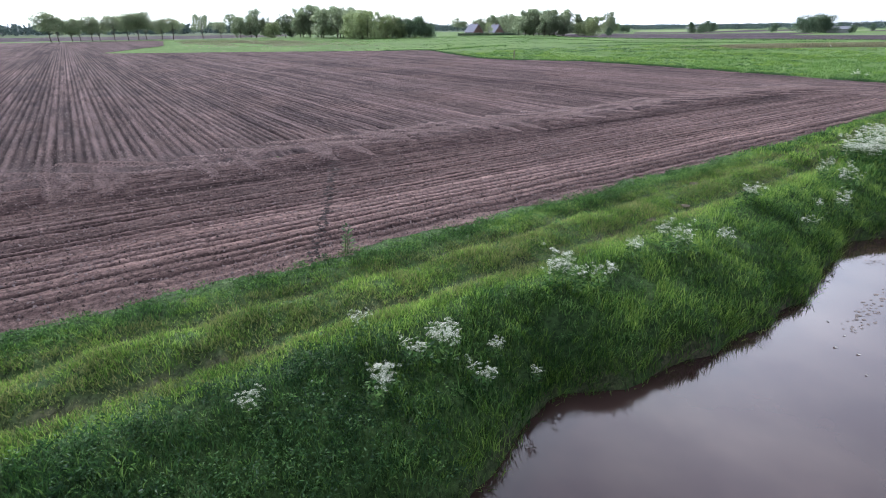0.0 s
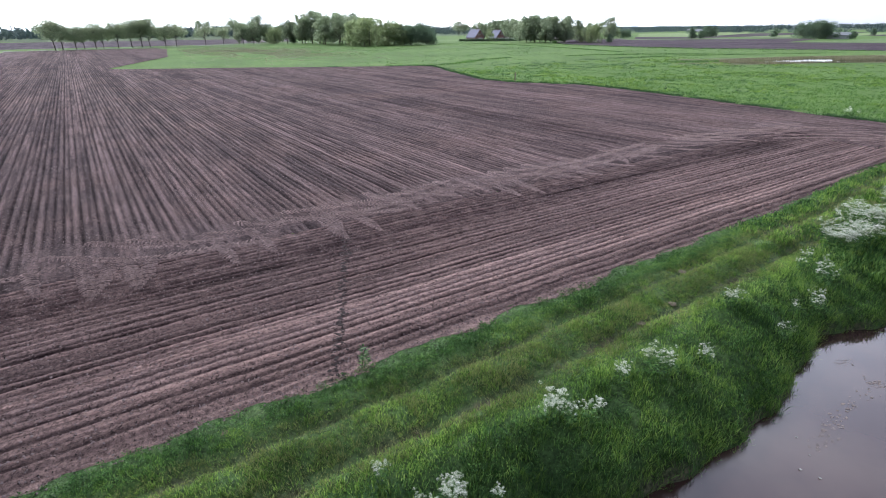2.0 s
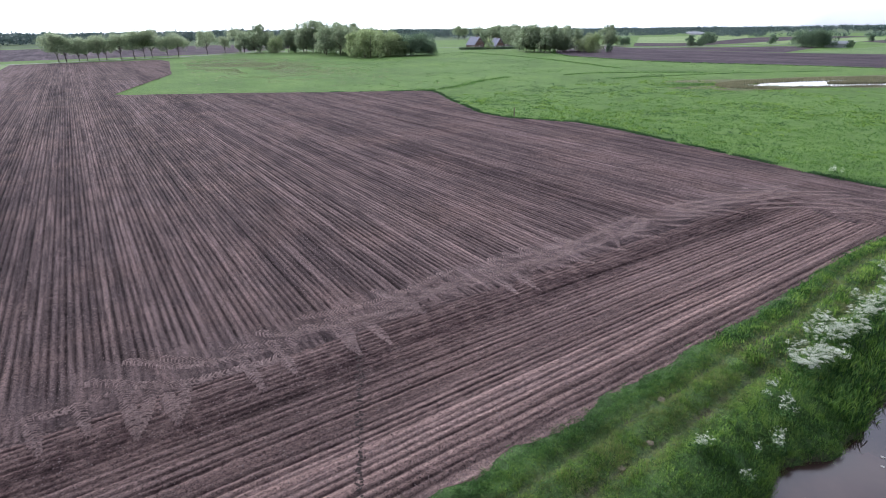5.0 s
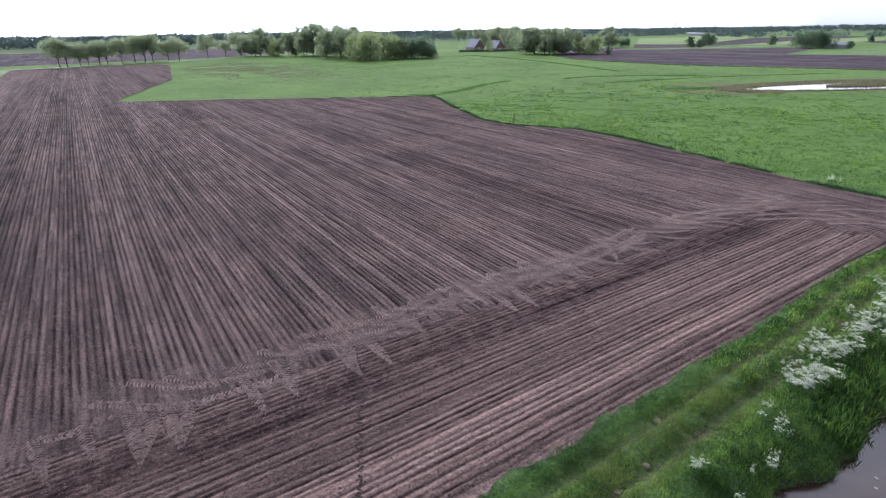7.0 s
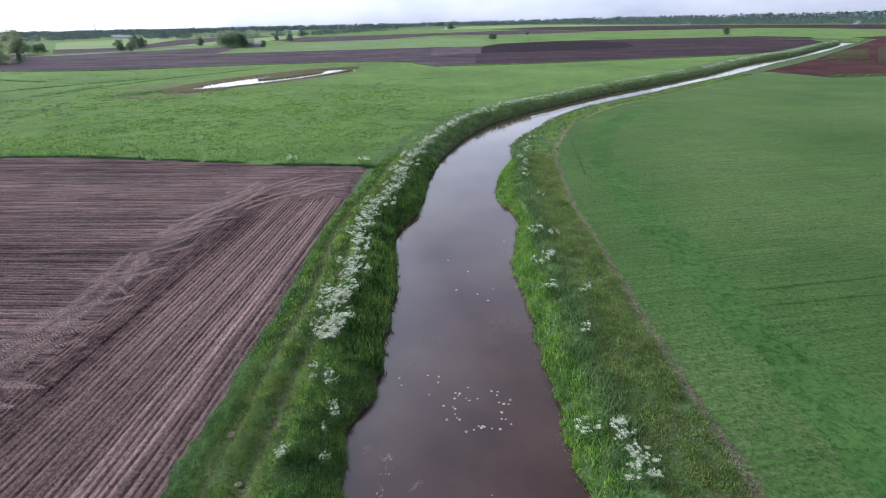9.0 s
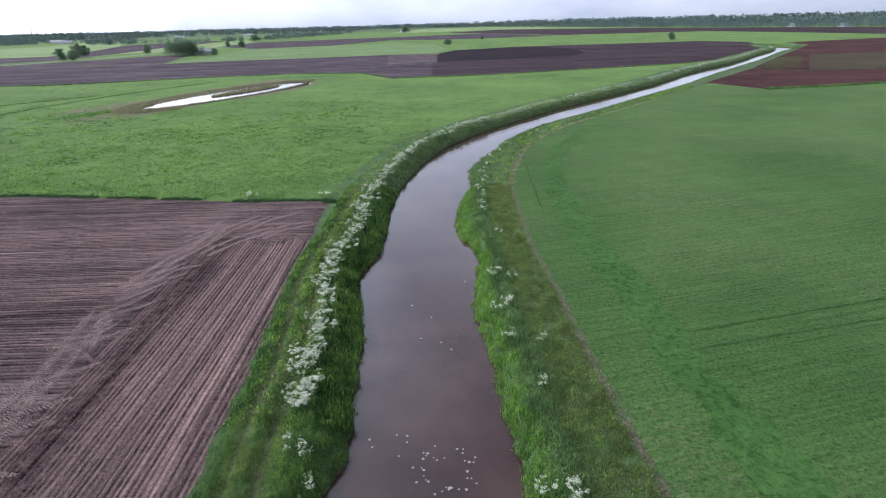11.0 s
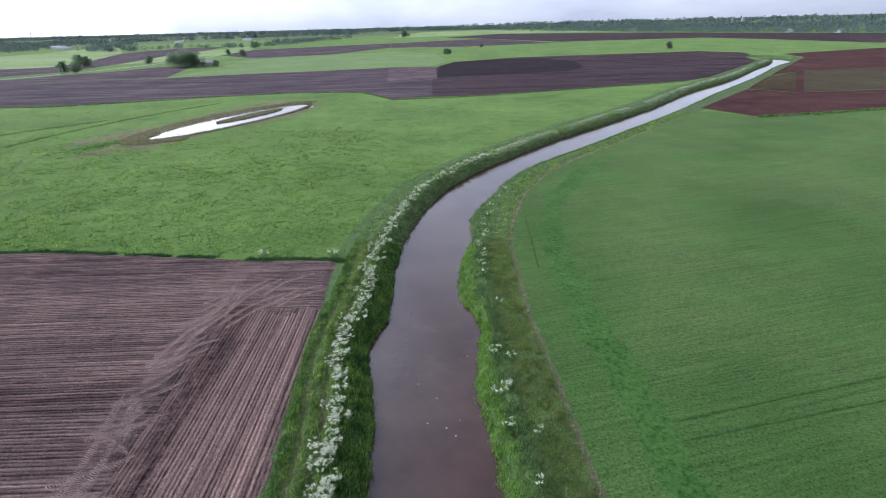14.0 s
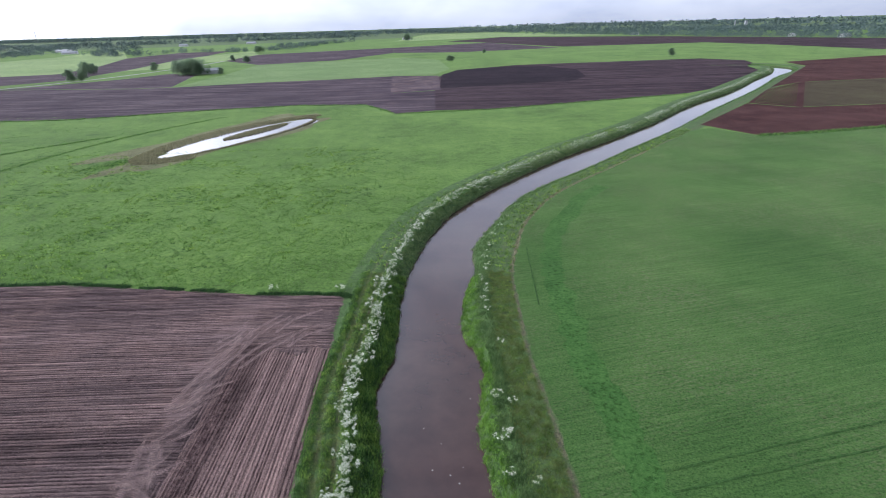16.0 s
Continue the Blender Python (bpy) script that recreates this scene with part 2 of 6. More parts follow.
def blades(name, a, b, c, share=0.42, wide=0.5, rough=0.6):
    """Grass and leaves: each blade its own green, with larger patches."""
    k = Mat(name, rough, 0.3)
    tone = k.maths("ADD", k.maths("MULTIPLY", k.island(), 0.44), k.maths("MULTIPLY", k.noise(wide, 3, 0.6), 0.9))
    tone = k.maths("SUBTRACT", tone, 0.145)
    col = k.ramp(tone, [(0.32, a), (0.52, b), (0.74, c)])
    k.colour(col)
    k.leafy(col, share)
    return k.m


M_BANK = banks_material()
M_GRASS = blades("grass_blades", (0.036, 0.08, 0.015), (0.12, 0.225, 0.034), (0.26, 0.37, 0.08), 0.58)
M_GRASS_DARK = blades("grass_dark", (0.02, 0.052, 0.014), (0.064, 0.145, 0.03), (0.16, 0.27, 0.065), 0.5)
M_GRASS_DRY = blades("grass_dry", (0.075, 0.105, 0.028), (0.145, 0.182, 0.054), (0.235, 0.245, 0.095))
M_GRASS_EAST = blades("grass_sunny", (0.04, 0.1, 0.014), (0.11, 0.23, 0.028), (0.2, 0.34, 0.06))
M_GRASS_GREY = blades("grass_grey", (0.05, 0.1, 0.03), (0.09, 0.155, 0.05), (0.145, 0.21, 0.08), 0.5)
M_GRASS_STRAW = blades("grass_straw", (0.075, 0.105, 0.026), (0.13, 0.17, 0.048), (0.195, 0.22, 0.08), 0.5)
M_STRAW = blades("dry_straw", (0.14, 0.135, 0.07), (0.24, 0.22, 0.135), (0.34, 0.31, 0.2), 0.2)
# Darkest green; on the near west slope its colour also stands in for shade.
M_DEEP_GREEN = blades("nettle_leaf", (0.012, 0.036, 0.012), (0.03, 0.078, 0.022), (0.07, 0.15, 0.04), 0.3)
M_GRASS_MIX = blades("grass_mixed", (0.06, 0.105, 0.032), (0.115, 0.18, 0.058), (0.2, 0.25, 0.11), 0.5)
M_CROP_BLADE = blades("crop_blades", (0.025, 0.066, 0.016), (0.044, 0.104, 0.026), (0.074, 0.143, 0.043), 0.35, 0.06)
M_MEADOW_BLADE = blades("meadow_blades", (0.04, 0.096, 0.018), (0.08, 0.167, 0.03), (0.13, 0.228, 0.05), 0.6, 0.08)
M_REED = blades("reed", (0.125, 0.125, 0.068), (0.18, 0.175, 0.098), (0.245, 0.228, 0.132), 0.4)
M_HERB = blades("herb_leaf", (0.018, 0.052, 0.014), (0.06, 0.14, 0.032), (0.15, 0.26, 0.07), 0.45)
M_STEM = blades("stem", (0.05, 0.1, 0.025), (0.075, 0.13, 0.035), (0.1, 0.16, 0.05), 0.1)
M_UMBEL = blades("umbel_white", (0.3, 0.34, 0.22), (0.46, 0.49, 0.37), (0.62, 0.64, 0.53), 0.3)
# Crown colours are lightened and greyed to stand in for haze and glare.
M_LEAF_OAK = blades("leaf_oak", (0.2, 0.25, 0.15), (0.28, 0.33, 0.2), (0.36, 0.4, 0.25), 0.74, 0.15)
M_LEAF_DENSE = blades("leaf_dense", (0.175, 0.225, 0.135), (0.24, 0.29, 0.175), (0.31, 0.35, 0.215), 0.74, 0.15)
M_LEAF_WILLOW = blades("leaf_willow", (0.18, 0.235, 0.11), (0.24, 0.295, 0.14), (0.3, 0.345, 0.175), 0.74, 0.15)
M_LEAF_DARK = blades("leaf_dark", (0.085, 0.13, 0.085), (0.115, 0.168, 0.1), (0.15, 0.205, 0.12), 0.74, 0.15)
# Bluish grey-green puts the haze of distance into the leaf colour.
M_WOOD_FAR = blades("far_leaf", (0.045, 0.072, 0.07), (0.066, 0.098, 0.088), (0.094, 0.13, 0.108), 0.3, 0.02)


def bark_material():
    k = Mat("bark", 0.95, 0.1)
    k.colour(k.ramp(k.noise(3.0, 5, 0.7, k.scaled(1, 1, 0.2)), [(0.3, (0.035, 0.028, 0.022)), (0.7, (0.095, 0.08, 0.065))]))
    k.bump(k.noise(4.0, 5, 0.7, k.scaled(1, 1, 0.15)), 1.0, 0.1)
    return k.m


def water_material():
    """Peaty, murky water with a mirror-like skin and faint ripples."""
    k = Mat("river_water", 0.02, 1.0)
    k.b.inputs["IOR"].default_value = 1.33
    k.colour(k.ramp(k.noise(0.25, 4, 0.6), [(0.3, (0.03, 0.016, 0.014)), (0.7, (0.052, 0.03, 0.025))]))
    k.bump(k.maths("ADD", k.noise(1.2, 3, 0.5), k.maths("MULTIPLY", k.noise(5.0, 3, 0.5), 0.35)), 0.007, 0.1)
    return k.m


def plain(name, a, b, scale=2.0, rough=0.8, bump=0.3):
    k = Mat(name, rough, 0.3)
    n = k.noise(scale, 5, 0.65)
    k.colour(k.ramp(n, [(0.3, a), (0.7, b)]))
    k.bump(n, bump, 0.05)
    return k.m


M_BARK = bark_material()
M_WATER = water_material()
M_BRICK = plain("brick_red", (0.12, 0.065, 0.05), (0.19, 0.1, 0.08), 1.5)
M_TILE = plain("roof_tiles", (0.14, 0.14, 0.18), (0.22, 0.22, 0.27), 0.9, 0.85)
M_WALL_PALE = plain("pale_cladding", (0.34, 0.34, 0.34), (0.48, 0.48, 0.47), 0.6)
M_SHEET = plain("grey_sheet_roof", (0.17, 0.175, 0.19), (0.26, 0.265, 0.28), 0.6, 0.5)
M_GLASS_DARK = plain("window_glass", (0.03, 0.035, 0.04), (0.05, 0.055, 0.06), 1.0, 0.08, 0.0)
M_FRAME_WHITE = plain("white_paint", (0.68, 0.68, 0.66), (0.8, 0.8, 0.78), 3.0, 0.5)
M_POST = plain("weathered_wood", (0.1, 0.08, 0.06), (0.2, 0.165, 0.125), 6.0)
M_STEEL = plain("galvanised_steel", (0.28, 0.28, 0.29), (0.42, 0.42, 0.43), 2.0, 0.45)
M_PAD = plain("lily_leaf", (0.17, 0.165, 0.14), (0.3, 0.285, 0.255), 5.0, 0.25)
M_SCUM = plain("pollen_film", (0.08, 0.062, 0.052), (0.19, 0.15, 0.125), 7.0, 0.5)
M_CLOD_DRY = plain("dry_clod", (0.1, 0.074, 0.07), (0.19, 0.143, 0.135), 5.0)
M_CLOD = plain("wet_clod", (0.016, 0.011, 0.01), (0.036, 0.025, 0.022), 8.0, 1.0)
M_EARTH = plain("bare_earth", (0.075, 0.066, 0.04), (0.165, 0.142, 0.092), 9.0, 0.95, 1.0)
M_ASPHALT = plain("lane_surface", (0.12, 0.115, 0.11), (0.2, 0.19, 0.18), 0.8)


# ---- mesh helpers ----
def mesh_np(name, verts, faces, smooth=False):
    """A mesh from arrays: verts (n, 3), faces (m, 3) or (m, 4), or a list of such face arrays."""
    me = bpy.data.meshes.new(name)
    verts = np.asarray(verts, dtype=np.float32).reshape(-1, 3)
    groups = [np.asarray(f, dtype=np.int32) for f in (faces if isinstance(faces, list) else [faces])]
    groups = [f for f in groups if len(f)]
    index = np.concatenate([f.ravel() for f in groups])
    sizes = np.concatenate([np.full(len(f), f.shape[1], dtype=np.int32) for f in groups])
    starts = np.concatenate([[0], np.cumsum(sizes)[:-1]]).astype(np.int32)
    me.vertices.add(len(verts))
    me.vertices.foreach_set("co", verts.ravel())
    me.loops.add(len(index))
    me.loops.foreach_set("vertex_index", index)
    me.polygons.add(len(sizes))
    me.polygons.foreach_set("loop_start", starts)
    if smooth:
        me.polygons.foreach_set("use_smooth", np.ones(len(sizes), dtype=bool))
    me.update(calc_edges=True)
    return me


def solid(name, me, mat, parent=None, label="", m=None):
    """Links a mesh (or a bmesh) as one object, under a thing if one is given."""
    if isinstance(me, bmesh.types.BMesh):
        bm, me = me, bpy.data.meshes.new(name)
        bm.to_mesh(me)
        bm.free()
    if mat and not len(me.materials):
        me.materials.append(mat)
    ob = new(name, me)
    if parent:
        ob.parent = parent
    if m is not None:
        ob.matrix_basis = m
    if label:
        ob["label"] = label
    return ob


def empty(name, m=None):
    ob = new(name)
    ob.empty_display_size = 0.2
    if m is not None:
        ob.matrix_basis = m
    return ob


def value_noise(x, y, size, seed):
    """Smooth lattice noise, 0 to 1, for arrays of places."""
    table = np.random.default_rng(seed).random((256, 256))
    u, v = np.asarray(x) / size, np.asarray(y) / size
    i, j = np.floor(u).astype(int), np.floor(v).astype(int)
    a, b = u - i, v - j
    a, b = a * a * (3 - 2 * a), b * b * (3 - 2 * b)
    i0, i1, j0, j1 = i % 256, (i + 1) % 256, j % 256, (j + 1) % 256
    return (table[i0, j0] * (1 - a) + table[i1, j0] * a) * (1 - b) + (table[i0, j1] * (1 - a) + table[i1, j1] * a) * b


def grid_faces(n, m):
    """Quads of an n by m grid of vertices."""
    a = np.arange(n * m).reshape(n, m)
    return np.stack([a[:-1, :-1], a[1:, :-1], a[1:, 1:], a[:-1, 1:]], -1).reshape(-1, 4)


def spline(points, step):
    """A smooth line through the points, sampled at about that step; step may depend on the place."""
    p = np.array(points, float)
    d = np.linalg.norm(np.diff(p, axis=0), axis=1)
    chord = np.diff(p, axis=0) / d[:, None]
    slope = np.concatenate([chord[:1], (chord[:-1] * d[1:, None] + chord[1:] * d[:-1, None]) / (d[1:] + d[:-1])[:, None], chord[-1:]])
    out = []
    for k in range(len(p) - 1):
        s = step(p[k]) if callable(step) else step
        n = max(1, int(d[k] / s))
        for t in np.arange(n) / n:
            out.append((2 * t**3 - 3 * t * t + 1) * p[k] + (t**3 - 2 * t * t + t) * d[k] * slope[k] + (3 * t * t - 2 * t**3) * p[k + 1] + (t**3 - t * t) * d[k] * slope[k + 1])
    out.append(p[-1])
    return np.array(out)


def smoothed(line, reach):
    """The line averaged over a reach in metres along it, and the length run along it."""
    d = np.concatenate([[0], np.cumsum(np.linalg.norm(np.diff(line, axis=0), axis=1))])
    even = np.linspace(0, d[-1], int(d[-1] / 0.25))
    step = even[1]
    dense = np.stack([np.interp(even, d, line[:, k]) for k in range(2)], 1)
    total = np.concatenate([np.zeros((1, 2)), np.cumsum(dense, axis=0)])
    k = np.arange(len(even))
    r = np.minimum(int(reach / step), np.minimum(k, len(even) - 1 - k))
    mean = (total[k + r + 1] - total[k - r]) / (2 * r + 1)[:, None]
    return np.stack([np.interp(d, even, mean[:, j]) for j in range(2)], 1), d


def tufts(place, length, width, lean, seed, bend=0.35, short=False):
    """Blades of grass that stand on the places: arrays of verts and faces. short: one triangle a blade."""
    r = np.random.default_rng(seed)
    n = len(place)
    turn, tip = r.random(n) * 2 * np.pi, r.random(n) * 2 * np.pi
    side = np.stack([np.cos(turn), np.sin(turn), np.zeros(n)], 1) * (width * 0.5)[:, None]
    away = np.stack([np.cos(tip), np.sin(tip), np.zeros(n)], 1) * (length * lean)[:, None]
    rise = np.zeros((n, 3))
    rise[:, 2] = length * np.sqrt(np.maximum(0.1, 1 - np.minimum(lean, 0.9) ** 2))
    base = place - np.array([0, 0, 0.02])
    if short:
        v = np.stack([base - side, base + side, base + away + rise], 1)
        return v.reshape(-1, 3), np.arange(3 * n).reshape(n, 3)
    mid = base + away * bend + rise * 0.6
    v = np.stack([base - side, base + side, mid - side * 0.8, mid + side * 0.8, base + away + rise], 1)
    k = 5 * np.arange(n)[:, None]
    f = np.concatenate([k + [0, 1, 3], k + [0, 3, 2], k + [2, 3, 4]])
    return v.reshape(-1, 3), f


def clustered(centres, per, spread, seed):
    """Places scattered round each centre (n, 3), and the number of the centre each belongs to."""
    r = np.random.default_rng(seed)
    owner = np.repeat(np.arange(len(centres)), per)
    off = r.normal(0, 1, (len(owner), 2)) * spread
    p = centres[owner].copy()
    p[:, :2] += off
    return p, owner


# ---- the river and its banks ----
WATER = -1.3
WEST_EDGE = [(-3, -400), (-4.6, -150), (-4.8, -40), (-4.8, 0), (-4.6, 6), (-5.3, 8), (-4.9, 11), (-4.7, 14), (-4.8, 17.8), (-5.4, 19.6), (-5.7, 21.6),
             (-5.1, 24.5), (-5.3, 30), (-5.6, 37), (-6.9, 46.6), (-5.7, 52), (-5.5, 66), (-3.1, 81.5), (1.3, 97), (9, 111), (20.9, 127), (35, 144),
             (52, 162), (74, 186), (108, 228), (146, 268), (185, 316), (226, 368), (234, 384), (230, 395), (216, 403), (202, 407)]
EAST_EDGE = [(6, -400), (4.8, -150), (4.6, -40), (4.5, 0), (4.5, 19), (4.2, 23), (3.9, 27.6), (3.7, 33), (3.0, 40), (3.8, 45), (4.3, 51), (2.7, 56),
             (3.6, 67), (5.2, 74), (5.4, 82), (9.6, 92.5), (14.5, 104), (22, 115), (34, 127), (51, 146), (74, 171), (108, 212), (156, 267), (200, 322),
             (240, 370), (246, 388), (241, 402), (222, 410), (202, 410)]


def fine_step(p):
    return 0.35 if -8 < p[1] < 75 else (1.0 if -20 < p[1] < 130 else 4.0)


class Bank:
    """One side of the river: its edge, the smooth line behind it and the heights across it."""

    def __init__(self, points, left, offsets, heights, reach=7.0):
        self.edge = spline(points, fine_step)
        near = (self.edge[:, 1] > -20) & (self.edge[:, 1] < 130)
        jag = value_noise(self.edge[:, 1], self.edge[:, 0], 1.1, 5 + left) + 0.6 * value_noise(self.edge[:, 1], self.edge[:, 0], 0.45, 9 + left) - 0.8
        self.line, self.run = smoothed(self.edge, reach)
        tangent = np.gradient(self.line, axis=0)
        tangent /= np.linalg.norm(tangent, axis=1)[:, None]
        self.out = np.stack([-tangent[:, 1], tangent[:, 0]], 1) * (1 if left else -1)
        self.edge = self.edge + self.out * (jag * np.where(near, 0.45, 0.3))[:, None]
        self.offsets, self.heights = np.array(offsets, float), np.array(heights, float)

    def at(self, index, offset):
        """Places (n, 3) at station numbers and distances from the water's edge."""
        index = np.clip(index, 0, len(self.edge) - 1.001)
        i = index.astype(int)
        f = (index - i)[:, None]
        edge = self.edge[i] * (1 - f) + self.edge[i + 1] * f
        line = self.line[i] * (1 - f) + self.line[i + 1] * f
        out = self.out[i] * (1 - f) + self.out[i + 1] * f
        share = np.clip(offset / 3.0, 0, 1)[:, None]
        p = edge * (1 - share) + line * share + out * offset[:, None]
        z = np.interp(offset, self.offsets, self.heights)
        z = z + (value_noise(p[:, 0], p[:, 1], 0.8, 21) - 0.5) * 0.16 * ((offset > 0.1) & (offset < 5.6))
        z = z + ((value_noise(p[:, 0], p[:, 1], 1.3, 23) - 0.5) * 0.34 + (value_noise(p[:, 0], p[:, 1], 0.45, 25) - 0.5) * 0.14) * np.clip(offset / 0.6, 0, 1) * np.clip((2.7 - offset) / 0.5, 0, 1) * (p[:, 1] < 110)
        return np.column_stack([p, z])

    def station(self, y):
        """The station numbers at which the smooth line passes the given northings."""
        return np.interp(y, self.line[: self.top(), 1], np.arange(self.top()))

    def top(self):
        return int(np.argmax(self.line[:, 1]))

    def sheet(self):
        n, m = len(self.edge), len(self.offsets)
        i, o = np.meshgrid(np.arange(n, dtype=float), self.offsets, indexing="ij")
        return self.at(i.ravel(), o.ravel()).reshape(n, m, 3)


WEST = Bank(WEST_EDGE, True,
            [-0.8, -0.25, 0, 0.12, 0.4, 0.8, 1.3, 1.8, 2.3, 2.8, 3.25, 3.6, 3.95, 4.4, 4.8, 5.15, 5.5, 5.9, 6.4, 8.0],
            [-2.2, -1.7, -1.32, -1.0, -0.72, -0.48, -0.2, 0.0, 0.1, 0.09, 0.03, -0.13, -0.03, 0.08, 0.06, -0.11, -0.03, 0.05, 0.02, 0.0])
EAST = Bank(EAST_EDGE, False,
            [-0.8, -0.25, 0, 0.2, 0.6, 1.2, 1.8, 2.4, 3.2, 4.0, 4.8, 5.6, 5.85, 6.1, 6.35, 8.0],
            [-2.2, -1.7, -1.32, -1.1, -0.85, -0.5, -0.2, 0.0, 0.05, 0.02, 0.0, 0.0, 0.0, -0.03, 0.0, 0.0], 15.0)


def riverbank(bank, name, label, ruts):
    s = bank.sheet()
    n, m = s.shape[:2]
    f = grid_faces(n, m)
    me = mesh_np(name, s.reshape(-1, 3), f if bank is EAST else f[:, ::-1], True)
    offs = np.tile(bank.offsets, n)
    wear = np.zeros(n * m)
    for centre, half, amount in ruts:
        wear = np.maximum(wear, amount * np.clip(1.3 - np.abs(offs - centre) / half, 0, 1))
    a = me.attributes.new("wear", "FLOAT", "POINT")
    a.data.foreach_set("value", wear.astype(np.float32))
    return tagged(solid(name, me, M_BANK), label, "riverbank", kind="structure")


riverbank(WEST, "riverbank_west", "grassy riverbank with two worn wheel ruts beside the ploughed field", [(3.6, 0.3, 0.85), (5.15, 0.3, 0.6), (0.0, 0.15, 0.8)])
riverbank(EAST, "riverbank_east", "sunlit grassy riverbank with a bare earth strip beside the crop", [(6.05, 0.28, 1.3), (4.4, 1.3, 0.25), (0.0, 0.2, 0.8)])


def flat_mesh(name, loops, z):
    """A level sheet bounded by the first loop, with the other loops cut out."""
    from_loops = [[Vector((p[0], p[1], 0)) for p in loop] for loop in loops]
    tris = geometry.tessellate_polygon(from_loops)
    verts = np.array([(p[0], p[1], z) for loop in loops for p in loop], float)
    t = np.array(tris, int)
    a, b, c = (verts[t[:, k], :2] for k in range(3))
    turn = (b[:, 0] - a[:, 0]) * (c[:, 1] - a[:, 1]) - (b[:, 1] - a[:, 1]) * (c[:, 0] - a[:, 0])
    t[turn < 0] = t[turn < 0][:, ::-1]
    return mesh_np(name, verts, t)


def ground_sheet():
    west, east = WEST.sheet()[:, -1, :2], EAST.sheet()[:, -1, :2]
    hole = np.concatenate([west, east[::-1]])
    far = 4600
    outer = [(-far, -far), (far, -far), (far, far), (-far, far)]
    tagged(solid("ground", flat_mesh("ground", [outer, hole], 0.0), M_MEADOW), "wide flat green meadow land", "ground", kind="structure")


ground_sheet()


def river_water():
    n = 700
    w2 = WEST.at(np.linspace(0, len(WEST.edge) - 1, 1500), np.full(1500, 0.25))[:, :2]
    e2 = EAST.at(np.linspace(0, len(EAST.edge) - 1, 1500), np.full(1500, 0.25))[:, :2]

    def even(line):
        d = np.concatenate([[0], np.cumsum(np.linalg.norm(np.diff(line, axis=0), axis=1))])
        t = np.linspace(0, d[-1], n)
        return np.stack([np.interp(t, d, line[:, 0]), np.interp(t, d, line[:, 1])], 1)

    w, e = even(w2), even(e2)
    t = np.linspace(0, 1, 6)[None, :, None]
    v = w[:, None] * (1 - t) + e[:, None] * t
    v = np.concatenate([v, np.full((n, 6, 1), WATER)], 2)
    tagged(solid("water", mesh_np("water", v.reshape(-1, 3), grid_faces(n, 6)[:, ::-1], True), M_WATER),
           "still brown river water that mirrors the pale sky", "river", kind="structure")


river_water()


# ---- the ploughed field ----
ROW, MAIN_ROW = 0.34, 0.375
HEAD_END = 53.0
NORTH_EDGE = [(-372, 45), (-350, 48), (-237, 33), (-166, 8.6), (-152, 34), (-135, 58.6), (-122.5, 79.6), (-100, 71), (-82.5, 65.2), (-74, 65.6), (-64, 71.4), (-55, 71.2),
              (-40, 68.8), (-27, 66.6), (-17, 65.4), (-10, 64.8)]
FIELD_EAST = [(-200, -11.3), (5, -11.35), (20, -11.65), (40, -12.3), (55, -12.6), (70, -13.0)]


def field_north(x):
    k = np.array(NORTH_EDGE)
    return np.interp(x, k[:, 0], k[:, 1]) + 0.5 * (value_noise(x, 0 * x, 2.3, 31) - 0.5)


def field_east(y):
    k = np.array(FIELD_EAST)
    return np.interp(y, k[:, 0], k[:, 1]) + 0.4 * (value_noise(y, 0 * y, 1.4, 33) - 0.5) + 0.3 * (value_noise(y, 0 * y, 0.5, 34) - 0.5)


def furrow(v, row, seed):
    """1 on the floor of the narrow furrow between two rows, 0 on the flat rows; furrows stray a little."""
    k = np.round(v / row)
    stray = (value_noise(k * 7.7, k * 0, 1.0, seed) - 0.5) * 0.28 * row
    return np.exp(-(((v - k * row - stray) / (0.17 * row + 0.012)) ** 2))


def field_rows(x, y):
    """The depth of the headland's furrows and of the main ones at a place."""
    turn = -23.3 + 1.6 * (value_noise(x * 0, y, 3.0, 35) - 0.5)
    head = np.clip((x - turn) / 0.8, 0, 1) * np.clip((HEAD_END - y + 1.8 * (value_noise(x, y * 0, 1.1, 46) - 0.5)) / 0.7, 0, 1)
    worked = np.clip((np.abs(x + 24.6) - 2.2 * value_noise(x, y, 1.1, 36)) / 0.9, 0.3, 1)
    each_x = (0.35 + 1.2 * value_noise(np.round(x / ROW) * 7.7, y * 0.02, 1.0, 37)) * np.where(np.round(x / ROW) % 2 == 0, 1.1, 0.8)
    each_y = (0.5 + 1.0 * value_noise(x * 0.01, np.round(y / MAIN_ROW) * 7.7, 1.0, 39)) * np.where(np.round(y / MAIN_ROW) % 2 == 0, 1.2, 0.7)
    patchy = 0.7 + 0.5 * value_noise(x, y, 0.6, 40)
    return head * each_x * patchy * np.clip((-11.5 - x) / 0.5, 0.15, 1) * furrow(x, ROW, 38), (1 - head) * worked * each_y * patchy * furrow(y, MAIN_ROW, 42)


def field_height(x, y):
    """Drill rows that run north on the headland and west on the rest of the field, over rough earth."""
    a, b = field_rows(x, y)
    rough = (value_noise(x, y, 0.22, 41) - 0.5) * 0.045 + (value_noise(x, y, 0.9, 43) - 0.5) * 0.035 + (value_noise(x, y, 4.0, 45) - 0.5) * 0.05
    inside = np.clip((field_east(y) - x) / 0.8, 0.25, 1)
    return (0.15 + rough) * inside - np.minimum(0.05 * a + 0.085 * b, 0.095)


